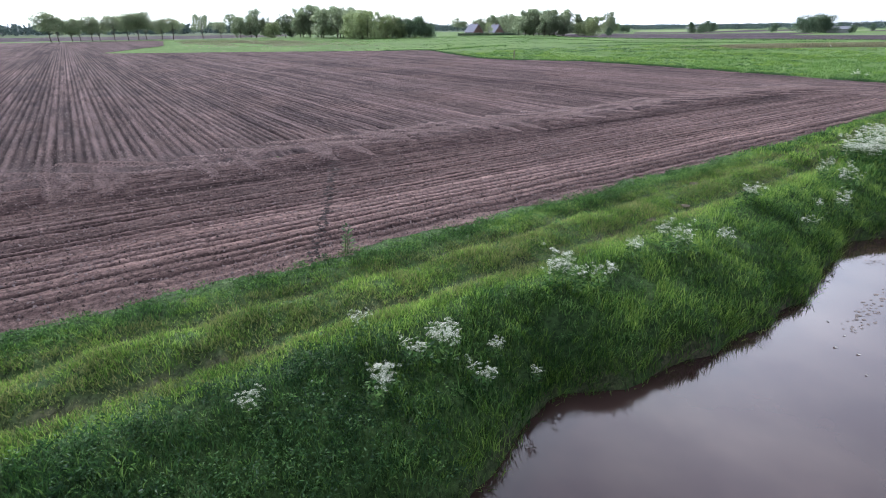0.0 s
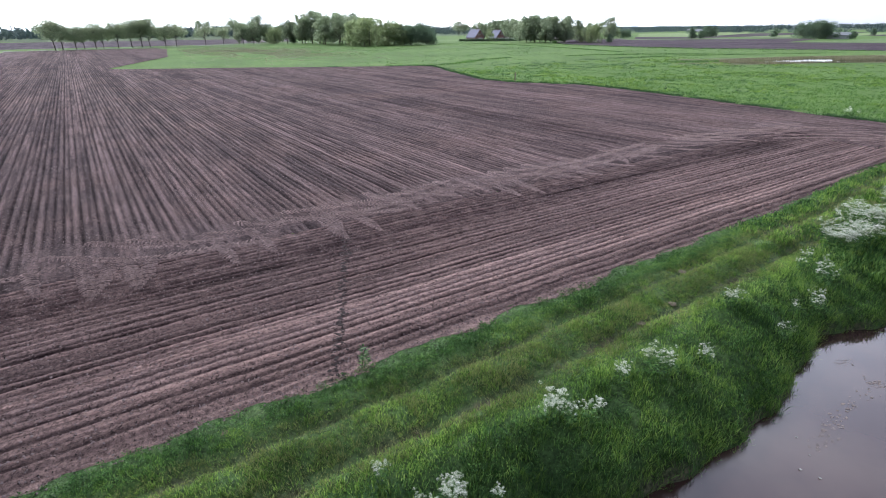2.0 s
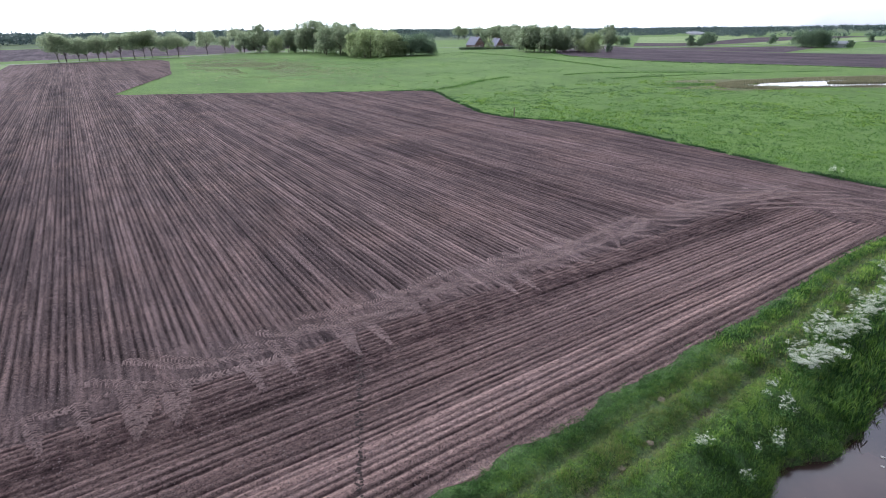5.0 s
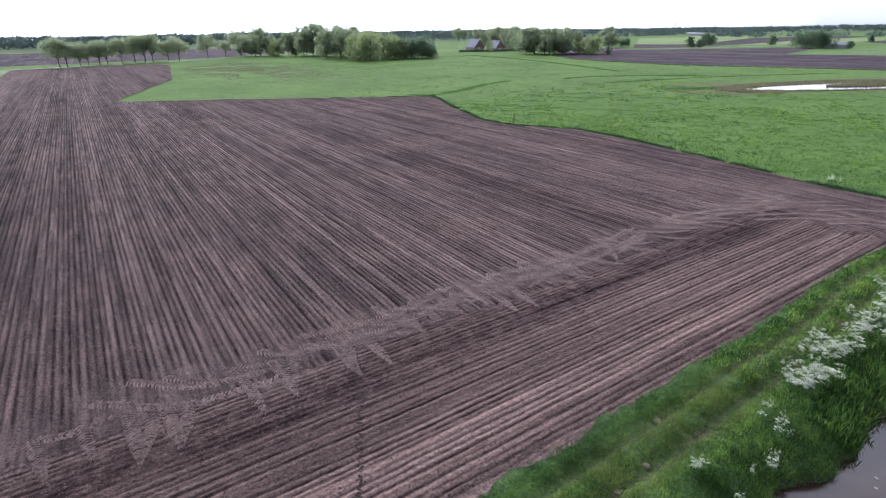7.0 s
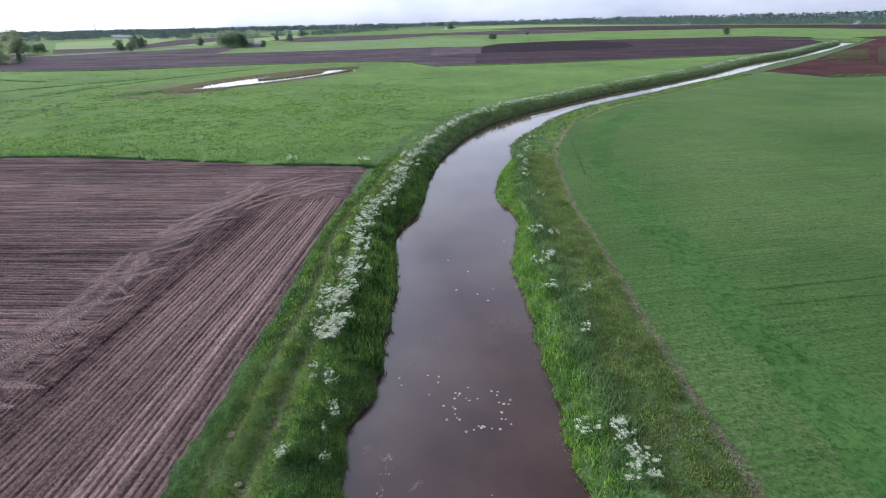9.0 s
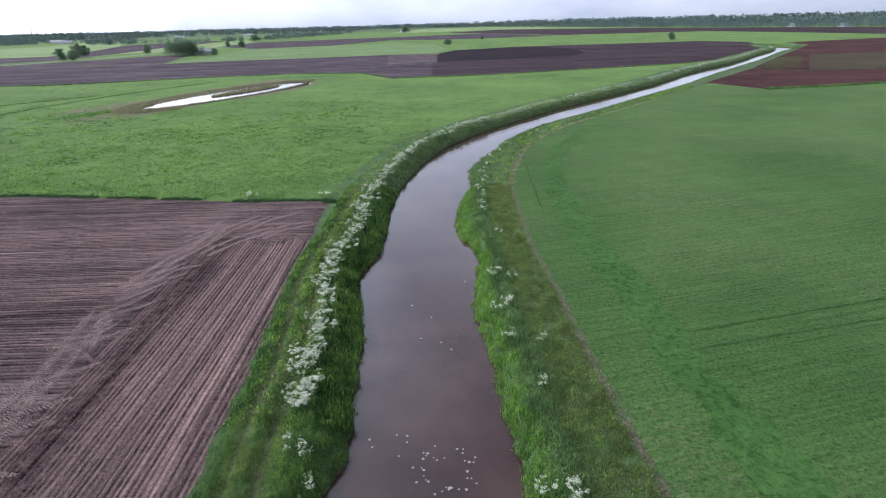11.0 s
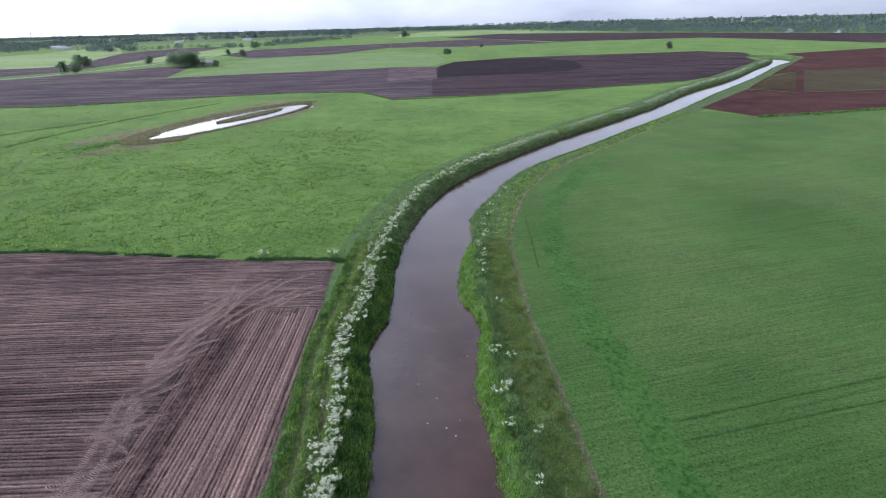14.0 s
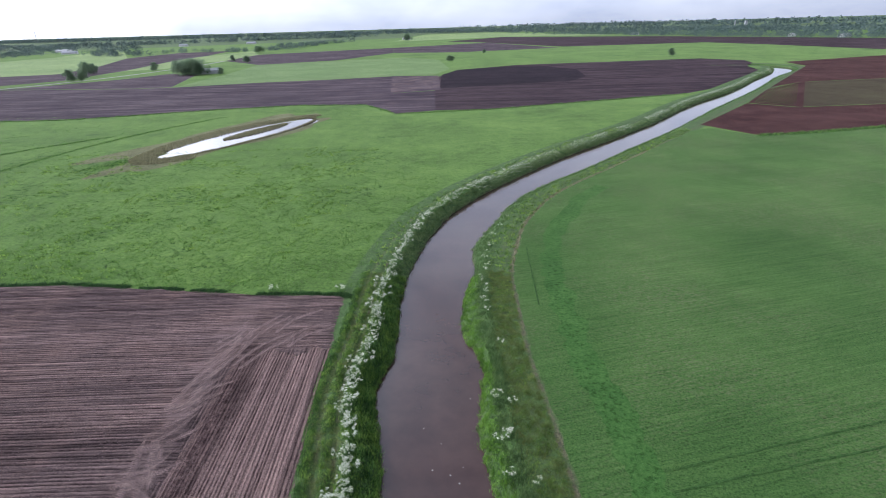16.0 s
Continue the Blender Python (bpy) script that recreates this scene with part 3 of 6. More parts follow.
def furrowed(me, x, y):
    """Marks the darker floor of each furrow, the wet strip beside the turning ground, and the dry rows."""
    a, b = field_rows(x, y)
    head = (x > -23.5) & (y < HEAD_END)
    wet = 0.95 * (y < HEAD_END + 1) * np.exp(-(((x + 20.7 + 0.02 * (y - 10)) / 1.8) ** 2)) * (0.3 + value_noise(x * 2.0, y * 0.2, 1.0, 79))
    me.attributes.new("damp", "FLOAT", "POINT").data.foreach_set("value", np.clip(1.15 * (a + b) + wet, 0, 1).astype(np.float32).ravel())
    tone = np.where(head, value_noise(np.round((x - ROW / 2) / ROW) * 7.7, y * 0.03, 1.0, 71), value_noise(x * 0.012, np.round((y - MAIN_ROW / 2) / MAIN_ROW) * 7.7, 1.0, 73))
    pale = np.where(head, np.clip((x + 18.5) / 4.0, 0, 1) * (0.15 + 0.5 * value_noise(x, y * 0.12, 1.2, 75)), np.clip((x + 46.0) / 20.0, 0, 1) * 0.42 * (1 - 0.75 * np.exp(-(((x + 25.0) / 2.0) ** 2))) + 0.3 * value_noise(x, y, 18.0, 77))
    dry = np.clip((tone - 0.5) * 1.0 + pale, 0, 1) * np.clip(1 - 1.6 * (a + b), 0, 1)
    me.attributes.new("dry", "FLOAT", "POINT").data.foreach_set("value", dry.astype(np.float32).ravel())
    return me


def ploughed_field():
    field = tagged(empty("ploughed_field"), "freshly drilled brown field with straight rows", "field", kind="structure")
    for name, mat, xs, ys, label in (("headland", M_SOIL_HEAD, np.arange(-22.66, -10.9, ROW / 5), np.append(np.arange(-16, HEAD_END - 0.2, 0.24), HEAD_END), "rows along the bank"),
                                     ("headland_corner", M_SOIL_MAIN, np.arange(-22.66, -10.9, 0.2), np.arange(HEAD_END, 66.01, MAIN_ROW / 4), "")):
        x, y = np.meshgrid(xs, ys, indexing="ij")
        ragged = 2.2 * (value_noise(x, 0 * x, 1.3, 48) - 0.5) + 1.4 * (value_noise(x, 0 * x, 0.5, 49) - 0.5)
        y = y + ragged * np.clip(np.where(y <= HEAD_END, (y - 48) / 5, (60 - y) / 7), 0, 1)
        x, y = np.minimum(x, field_east(y)), np.minimum(y, field_north(x))
        z = field_height(x, y)
        z = np.where(x > field_east(y) - 0.01, 0.0, z)
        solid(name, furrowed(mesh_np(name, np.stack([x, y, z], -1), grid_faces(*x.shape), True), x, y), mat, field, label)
    xs = np.concatenate([np.arange(-372, -170, 8.0), np.arange(-168, -80, 4.0), np.arange(-80, -40, 1.5), np.arange(-40, -25.0, 0.4), np.arange(-25.0, -22.6, 0.1), [-22.6]])
    ys = np.arange(-40 * MAIN_ROW, 80.5, MAIN_ROW / 6)
    x, y = np.meshgrid(xs, ys, indexing="ij")
    y = np.minimum(y, field_north(x))
    z = field_height(x, y) + 0.004
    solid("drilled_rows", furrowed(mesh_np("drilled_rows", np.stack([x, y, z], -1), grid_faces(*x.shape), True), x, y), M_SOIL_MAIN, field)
    x, y = np.meshgrid(np.array([-372, -260, -180, -100, -60, -25.4]), np.array([-140.0, -60, -14.95]), indexing="ij")
    y = np.where((x < -200) & (y < -30), -26, y)
    z = np.where(x > -12, 0.02, 0.1) + 0 * y
    solid("rest_of_field", mesh_np("rest_of_field", np.stack([x, y, z], -1), grid_faces(*x.shape)), M_SOIL_MAIN, field)
    x, y = np.meshgrid(np.linspace(-25.4, -11.4, 8), np.linspace(-60.0, -14.75, 3), indexing="ij")
    solid("headland_end", mesh_np("headland_end", np.stack([x, y, np.where(x > -12, 0.02, 0.1)], -1), grid_faces(*x.shape)), M_SOIL_HEAD, field)
    return field


def tyre_track(field, points, width=0.66, fresh=False):
    """The print of a tractor tyre: a pressed strip with slanting ribs that meet in the middle."""
    line = spline(points, 0.19)
    way = np.gradient(line, axis=0)
    way /= np.linalg.norm(way, axis=1)[:, None]
    side = np.stack([-way[:, 1], way[:, 0]], 1)
    level = 0.135 + (value_noise(line[:, 0], line[:, 1], 0.9, 43) - 0.5) * 0.035 + (value_noise(line[:, 0], line[:, 1], 4.0, 45) - 0.5) * 0.05
    wob = (1 + 0.35 * (value_noise(line[:, 0] * 3, line[:, 1] * 3, 1.0, 47) - 0.5)) * np.clip((len(line) - np.arange(len(line)) + 1) / 8, 0.3, 1)
    verts, faces = [], []
    for k in range(len(line)):
        for s in (-1, 1):
            c, w, q, z = line[k], way[k], side[k] * s, level[k]
            a, b = c - w * 0.09, c + q * width * 0.5 * wob[k] + w * 0.11
            half = 0.058
            n = len(verts)
            for p, lift in ((a - w * half, 0.0), (a + w * half, 0.0), (b + w * half, -0.02), (b - w * half, -0.02), (a, 0.05), (b, 0.035)):
                verts.append((p[0], p[1], z + lift))
            faces += [(n, n + 4, n + 5), (n, n + 5, n + 3), (n + 1, n + 2, n + 5), (n + 1, n + 5, n + 4), (n, n + 1, n + 4), (n + 2, n + 3, n + 5)]
    track = solid("tyre_track", mesh_np("tyre_track", np.array(verts), np.array(faces)), M_CRUMB, field)
    strip = np.stack([line - side * (width * 0.46 * wob)[:, None], line + side * (width * 0.46 * wob)[:, None]], 1)
    strip = np.concatenate([strip, np.repeat((level + 0.006)[:, None, None], 2, 1)], 2)
    solid("wheel_rut", mesh_np("wheel_rut", strip.reshape(-1, 3), grid_faces(len(line), 2)[:, ::-1], True), M_RUT_DRY if fresh else M_RUT, track)


FIELD = ploughed_field()
# Where the tractor drove in and out of the headland, two wheels at a time.
for y0, deep, y1, far in ((0.8, -20.3, 0.55, -24.5), (0.8, -20.3, 1.75, -23.6), (2.3, -20.3, 2.1, -23.6), (2.3, -20.3, 3.0, -23.0), (5.9, -20.5, 5.5, -24.9), (7.5, -20.8, 7.3, -24.4), (10.7, -20.7, 10.5, -24.2), (10.6, -21.2, 11.2, -23.9),
                          (12.4, -20.7, 12.3, -23.6), (15.4, -22.4, 15.2, -25.1), (21.4, -21.2, 21.6, -25.3), (22.8, -20.8, 23.1, -24.5), (-2.4, -21.4, -3.0, -24.4), (-0.8, -21.6, -1.2, -24.2)):
    tyre_track(FIELD, [(far, y1), ((far + deep) / 2, (y0 + y1) / 2 + 0.06), (deep, y0)], 0.6, True)
for y0, bow, deep in ((15.9, -1.6, -23.2), (27.0, -2.3, -22.0), (28.6, -2.3, -21.8), (32.2, -2.5, -22.1), (36.4, -2.4, -22.2), (40.5, -2.4, -22.4), (45.5, -2.2, -22.0), (47.2, -2.2, -21.6), (52.0, -1.4, -20.8)):
    tyre_track(FIELD, [(-26.6, y0 + bow * 1.0), (-25.0, y0 + bow * 0.75), (-23.2, y0 + bow * 0.35), (deep, y0)])
for line in ([(-25.7, -0.7), (-23.2, 2.9), (-22.8, 5.7), (-22.7, 7.2), (-23.4, 8.1), (-24.7, 9.0)], [(-26.7, 0.9), (-24.5, 3.5), (-23.9, 5.4), (-23.7, 7.2)], [(-24.4, -3.0), (-24.0, -2.0), (-24.0, -0.7), (-24.2, 0.6)]):
    tyre_track(FIELD, line, 0.6, True)
for off in (0.0, 1.7):
    off *= 0.75
    tyre_track(FIELD, [(-24.6 - off, 9.4), (-23.9 - off, 12.0), (-24.0 - off, 16.0), (-25.0 - off, 20.0)])
    tyre_track(FIELD, [(-24.8 - off, 23.0), (-23.9 - off, 28.0), (-24.3 - off, 34.0), (-25.2 - off, 39.0)])
    tyre_track(FIELD, [(-25.0 - off, 43.0), (-24.2 - off, 48.0), (-22.6 - off, 53.0), (-22.4 - off, 57.0)])
turns = random.Random(57)
for k in range(26):
    y0 = 3.0 + 2.0 * k + turns.uniform(-0.6, 0.6)
    way, reach = turns.choice((-1, 1, 1)), turns.uniform(2.0, 5.0)
    x0, x1 = turns.uniform(-26.4, -24.5), turns.uniform(-24.0, -22.4)
    tyre_track(FIELD, [(x0, y0), ((x0 + x1) / 2, y0 + way * reach * 0.35), (x1, y0 + way * reach)], turns.uniform(0.45, 0.66))
    if k % 2:
        tyre_track(FIELD, [(x0 - 0.4, y0 + 1.7), ((x0 + x1) / 2, y0 + 1.6 + way * reach * 0.4), (x1 - 0.6, y0 + 1.5 + way * reach)], 0.5)
for x0, y0, x1, y1 in ((-22.5, 50.0, -17.5, 56.5), (-21.6, 49.4, -16.4, 55.6), (-24.0, 52.0, -20.0, 60.5), (-22.6, 52.4, -18.8, 60.2), (-18.0, 54.6, -13.6, 58.2), (-17.4, 53.4, -13.2, 57.0), (-19.6, 56.4, -15.2, 61.5)):
    tyre_track(FIELD, [(x0, y0), ((x0 + x1) / 2 - 0.5, (y0 + y1) / 2 + 0.6), (x1, y1)], 0.55)


def clod_line():
    """Dark wet clods in a line across the rows."""
    r = np.random.default_rng(51)
    t = np.repeat(np.linspace(0, 1, 60), 5)
    x = -11.2 - 9.6 * t + r.normal(0, 0.07, len(t))
    y = 6.15 + 4.5 * t + r.normal(0, 0.11, len(t))
    z = field_height(x, y)
    size = r.uniform(0.03, 0.085, len(t))
    shape = np.array([(1, 0, 0), (0, 1, 0), (-1, 0, 0), (0, -1, 0), (0, 0, 0.35)])
    v = np.column_stack([x, y, z])[:, None] + (shape[None] * r.uniform(0.7, 1.3, (len(t), 5, 1))) * size[:, None, None]
    k = 5 * np.arange(len(t))[:, None]
    f = np.concatenate([k + [0, 1, 4], k + [1, 2, 4], k + [2, 3, 4], k + [3, 0, 4]])
    tagged(solid("wet_clods", mesh_np("wet_clods", v.reshape(-1, 3), f), M_CLOD), "line of dark wet clods across the rows", "clods", kind="stuff")


clod_line()


def loose_clods():
    """Crumbs and clods that lie on the near rows, pale and dark."""
    r = np.random.default_rng(53)
    for name, mat, n, lo, hi in (("pale_clods", M_CLOD_DRY, 22000, 0.015, 0.045), ("dark_clods", M_CLOD, 10000, 0.012, 0.036)):
        x = -11.2 - 34 * r.random(n) ** 1.4
        y = r.uniform(-6, 66, n) * np.clip(0.35 + r.random(n), 0, 1)
        ok = x < field_east(y) + 0.15
        x, y = x[ok], y[ok]
        size = r.uniform(lo, hi, len(x))
        shape = np.array([(1, 0, -0.3), (-0.5, 0.87, -0.3), (-0.5, -0.87, -0.3), (0, 0, 0.9)])
        a = r.random(len(x)) * 6.28
        turn = np.stack([np.stack([np.cos(a), -np.sin(a), 0 * a], 1), np.stack([np.sin(a), np.cos(a), 0 * a], 1), np.stack([0 * a, 0 * a, 1 + 0 * a], 1)], 1)
        v = np.einsum("nij,kj->nki", turn, shape) * (size[:, None] * r.uniform(0.6, 1.4, (len(x), 4)))[..., None]
        v += np.column_stack([x, y, field_height(x, y) + size * 0.2])[:, None]
        k = 4 * np.arange(len(x))[:, None]
        f = np.concatenate([k + [0, 1, 3], k + [1, 2, 3], k + [2, 0, 3]])
        tagged(solid(name, mesh_np(name, v.reshape(-1, 3), f), mat), "crumbs and clods of earth on the rows", "clods", kind="stuff")


loose_clods()


# ---- other fields ----
def field_patch(name, label, mat, loop, z):
    tagged(solid(name, flat_mesh(name, [loop], z), mat), label, "field", kind="structure")


def crop_field():
    s = np.linspace(EAST.station(-150.0), EAST.station(172.0), 260)
    edge = EAST.at(s, np.full(len(s), 6.4) + 0.35 * (value_noise(s, 0 * s, 2.0, 63) - 0.5))[:, :2]
    loop = [tuple(p) for p in edge] + [(88, 172), (96, 158.6), (118, 161), (140, 166), (640, 240), (640, -150)]
    me = flat_mesh("crop_field", [loop], 0.03)
    field = tagged(solid("crop_field", me, M_CROP), "even green field of young crop", "field", kind="structure")
    s = np.linspace(EAST.station(-20.0), EAST.station(120.0), 200)
    wide = 12.4 + 1.2 * value_noise(s, 0 * s, 9.0, 65) + 0.9 * value_noise(s, 0 * s, 2.1, 66)
    near = 9.6 + 0.9 * value_noise(s, 0 * s, 5.0, 68) + 0.5 * value_noise(s, 0 * s, 1.5, 70)
    strip = [EAST.at(s, near), EAST.at(s, (near + wide) / 2), EAST.at(s, wide)]
    strip = np.stack(strip, 1)
    strip[..., 2] = 0.036
    solid("crop_edge", mesh_np("crop_edge", strip.reshape(-1, 3), grid_faces(len(s), 3)), M_CROP_LUSH, field, "band of thicker darker crop")
    for a, b in (((17.2, 33.7), (60, 43.2)), ((17.1, 31.75), (60, 40.2)), ((12.4, 61), (13.9, 80))):
        a, b = np.array(a, float), np.array(b, float)
        t = np.linspace(0, 1, 60)[:, None]
        line = a + (b - a) * t
        line[:, 1] += 0.07 * (value_noise(line[:, 0] + line[:, 1], 0 * line[:, 0], 4.0, 61) - 0.5)
        w = (b - a) / np.linalg.norm(b - a)
        q = np.array([-w[1], w[0]])
        v = np.stack([line - q * 0.12, line, line + q * 0.12], 1)
        v = np.concatenate([v, np.broadcast_to(np.array([0.05, 0.075, 0.05])[None, :, None], (60, 3, 1))], 2)
        solid("wheel_line", mesh_np("wheel_line", v.reshape(-1, 3), grid_faces(60, 3)[:, ::-1]), M_WHEEL, field, "thin dark wheel line")


crop_field()
field_patch("dark_field", "dark ploughed field across the meadow", M_SOIL_FAR,
            [(-290, 371), (-194, 354), (-166, 355), (-116, 371), (-65, 380), (-27.6, 389.8), (-21, 290), (1.3, 297), (1, 227), (-16, 221), (-20, 231), (-31, 250), (-62, 255), (-95, 249),
             (-115, 243), (-136, 236), (-156, 231), (-180, 232), (-228, 241), (-262, 262), (-300, 300)], 0.05)
field_patch("sandy_patch", "pale sandy corner of the dark field", M_SAND, [(-29, 390), (3.5, 385), (4, 300), (-22.5, 290)], 0.09)
field_patch("black_field", "almost black ploughed field in the river bend", M_SOIL_DARK,
            [(2.4, 372), (17.8, 428), (71, 461), (227, 474), (247, 442), (238, 414), (226, 400), (220, 388), (211, 359), (177, 318), (136, 270), (118, 256), (80, 244), (22, 226), (0.4, 227), (0.6, 297)], 0.06)
field_patch("wet_patch", "black wet corner of the ploughed field", M_SOIL_WET, [(3.2, 306), (6, 390), (18, 426), (52, 446), (88, 436), (104, 404), (96, 350), (82, 327), (44, 318)], 0.09)
field_patch("red_field", "reddish brown ploughed field by the river", M_SOIL_RED, [(88, 178), (96, 159.5), (118, 162), (140, 167), (420, 212), (480, 280), (174, 209), (139, 207.5), (127, 221)], 0.06)
field_patch("olive_field", "thinly sprouted olive field", M_FIELD_OLIVE, [(139, 208.5), (194, 287), (238, 291), (560, 340), (480, 281), (174, 210)], 0.07)
field_patch("red_rows", "reddish field planted in wide rows", M_SOIL_RED, [(128, 222), (161, 264), (196, 290), (141, 207)], 0.08)
field_patch("red_field", "reddish brown ploughed field by the river", M_SOIL_RED, [(166, 270), (254, 378), (262, 415), (365, 451), (640, 430), (560, 341), (238, 292), (193, 288)], 0.06)
field_patch("pale_field", "pale green field", M_FIELD_PALE, [(-165, 356), (-166, 410), (-166, 457), (-172, 556), (-100, 586), (-30, 612), (6, 557), (13.4, 440), (1.5, 395), (-28, 391), (-66, 382), (-116, 373)], 0.05)
field_patch("brown_field", "brown field beyond the pale one", M_SOIL_FAR, [(-237, 645), (-238, 777), (-140, 834), (-60, 880), (-49.5, 719), (-101, 596), (-172, 558)], 0.07)
field_patch("brown_field", "brown field beyond the pale one", M_SOIL_FAR, [(-60, 881), (96, 986), (164, 731), (29, 690), (-49, 720)], 0.07)
field_patch("dark_field", "long dark field before the wood", M_SOIL_DARK, [(28, 1110), (165, 1325), (381, 1117), (445, 1037), (598, 747), (640, 600), (422, 524), (396, 675), (370, 765), (175, 760), (96, 990)], 0.08)
field_patch("light_field", "light green field near the horizon", M_FIELD_LIGHT, [(-82, 1208), (-24, 1865), (191, 1956), (420, 1233), (165, 1330), (-16, 1230)], 0.08)
field_patch("light_field", "light green field near the horizon", M_FIELD_LIGHT, [(-591, 774), (-580, 873), (-661, 1219), (-420, 784), (-351, 586), (-337, 508), (-380, 494)], 0.07)
field_patch("brown_field", "brown strip of field", M_SOIL_FAR, [(-380, 492), (-337, 507), (-350, 585), (-420, 784), (-408, 915), (-333, 948), (-301, 705), (-288, 602), (-287, 503), (-284, 435), (-311, 402)], 0.05)
field_patch("brown_field", "brown strip of field", M_SOIL_FAR, [(-288, 373), (-238, 431), (-222, 470), (-195, 472), (-168, 358), (-194, 356)], 0.05)
field_patch("light_field", "light green field", M_FIELD_LIGHT, [(-286, 521), (-306, 654), (-313, 759), (-290, 923), (-238, 777), (-226, 640), (-252, 632), (-254, 536)], 0.06)
field_patch("light_field", "light green field", M_FIELD_LIGHT, [(-260, -30), (-372, -12), (-372, -200), (-200, -200)], 0.05)
field_patch("dark_field", "dark field behind the tree row", M_SOIL_FAR, [(-420, -60), (-760, -80), (-740, 260), (-520, 180), (-440, 90)], 0.05)
field_patch("dark_field", "dark field beyond the farm", M_SOIL_FAR, [(-300, 311), (-290, 371), (-330, 400), (-420, 350), (-640, 480), (-640, 620), (-560, 640), (-420, 420)], 0.045)


field_patch("far_land", "far farmland in greens muted for haze", M_FAR_LAND, [(-4500, 1500), (-1500, 1240), (-700, 1235), (-84, 1500), (-20, 1900), (200, 1990), (420, 1600), (700, 1350), (1100, 700), (4500, 700), (4500, 4500), (-4500, 4500)], 0.03)
field_patch("far_land", "far farmland in greens muted for haze", M_FAR_LAND, [(-4500, -3000), (-1100, -1500), (-800, -100), (-780, 300), (-700, 640), (-720, 1100), (-1500, 1235), (-4500, 1490)], 0.03)


def lane(points, width, z):
    line = spline(points, 6.0)
    w = np.gradient(line, axis=0)
    w /= np.linalg.norm(w, axis=1)[:, None]
    q = np.stack([-w[:, 1], w[:, 0]], 1) * width / 2
    v = np.stack([line - q, line + q], 1)
    v = np.concatenate([v, np.full((len(line), 2, 1), z)], 2)
    tagged(solid("road", mesh_np("road", v.reshape(-1, 3), grid_faces(len(line), 2)[:, ::-1]), M_ASPHALT), "narrow pale country lane", "lane", kind="structure")


lane([(-330, 330), (-292, 375), (-273, 411), (-258, 451), (-244, 519), (-240, 545), (-236, 640)], 4.5, 0.1)
lane([(-372, -60), (-378, -20), (-392, 25), (-408, 62), (-440, 110), (-452, 160), (-430, 240), (-400, 330), (-330, 420)], 5.0, 0.12)


# ---- pond in the meadow ----
def pond():
    way = np.array([math.cos(radians(65)), math.sin(radians(65))])
    side = np.array([-way[1], way[0]])

    def oval(centre, long, wide, n, seed, rough):
        a = np.linspace(0, 2 * np.pi, n, endpoint=False)
        k = 1 + rough * (value_noise(np.cos(a) * 3 + 9, np.sin(a) * 3 + 9, 1.0, seed) - 0.5)
        return np.array(centre) + (np.cos(a) * long * k)[:, None] * way + (np.sin(a) * wide * k)[:, None] * side

    rim = oval((-69.5, 184), 50, 16.5, 90, 3, 0.5)
    field_patch("pond_margin", "brownish marshy margin round the pond", M_MARSH, [tuple(p) for p in rim], 0.02)
    loop = oval((-63.8, 184), 36, 9.0, 120, 4, 0.42)
    islet = oval((-62.3, 190.5), 15.5, 2.7, 60, 5, 0.5)
    tagged(solid("pond", flat_mesh("pond", [loop, islet], 0.06), M_WATER), "shallow meadow pond that mirrors the sky", "pond", kind="structure")
    field_patch("pond_islet", "low marshy islet in the pond", M_MARSH, [tuple(p) for p in islet], 0.08)
    r = np.random.default_rng(71)
    n = 20000
    a, k = r.random(n) * 2 * np.pi, r.random(n)
    west = (np.sin(a) > 0) | (np.cos(a) < -0.75)
    reach = np.where(west, 7.5, 1.0) * k
    p = np.array((-63.8, 184)) + (np.cos(a) * (35.5 + reach))[:, None] * way + (np.sin(a) * (8.6 + reach))[:, None] * side
    p = p[west | (r.random(n) < 0.35)]
    isle = r.random(n // 4)
    b = r.random(n // 4) * 2 * np.pi
    q = np.array((-62.3, 190.5)) + (np.cos(b) * 15.8 * np.sqrt(isle))[:, None] * way + (np.sin(b) * 2.9 * np.sqrt(isle))[:, None] * side
    p = np.concatenate([p, q])
    place = np.column_stack([p, np.full(len(p), 0.05)])
    v, f = tufts(place, r.uniform(0.25, 0.75, len(p)), np.full(len(p), 0.16), r.uniform(0.05, 0.4, len(p)), 72, short=True)
    tagged(solid("reeds", mesh_np("reeds", v, f), M_REED), "brown reeds round the pond and on its islet", "reeds", kind="stuff")


pond()


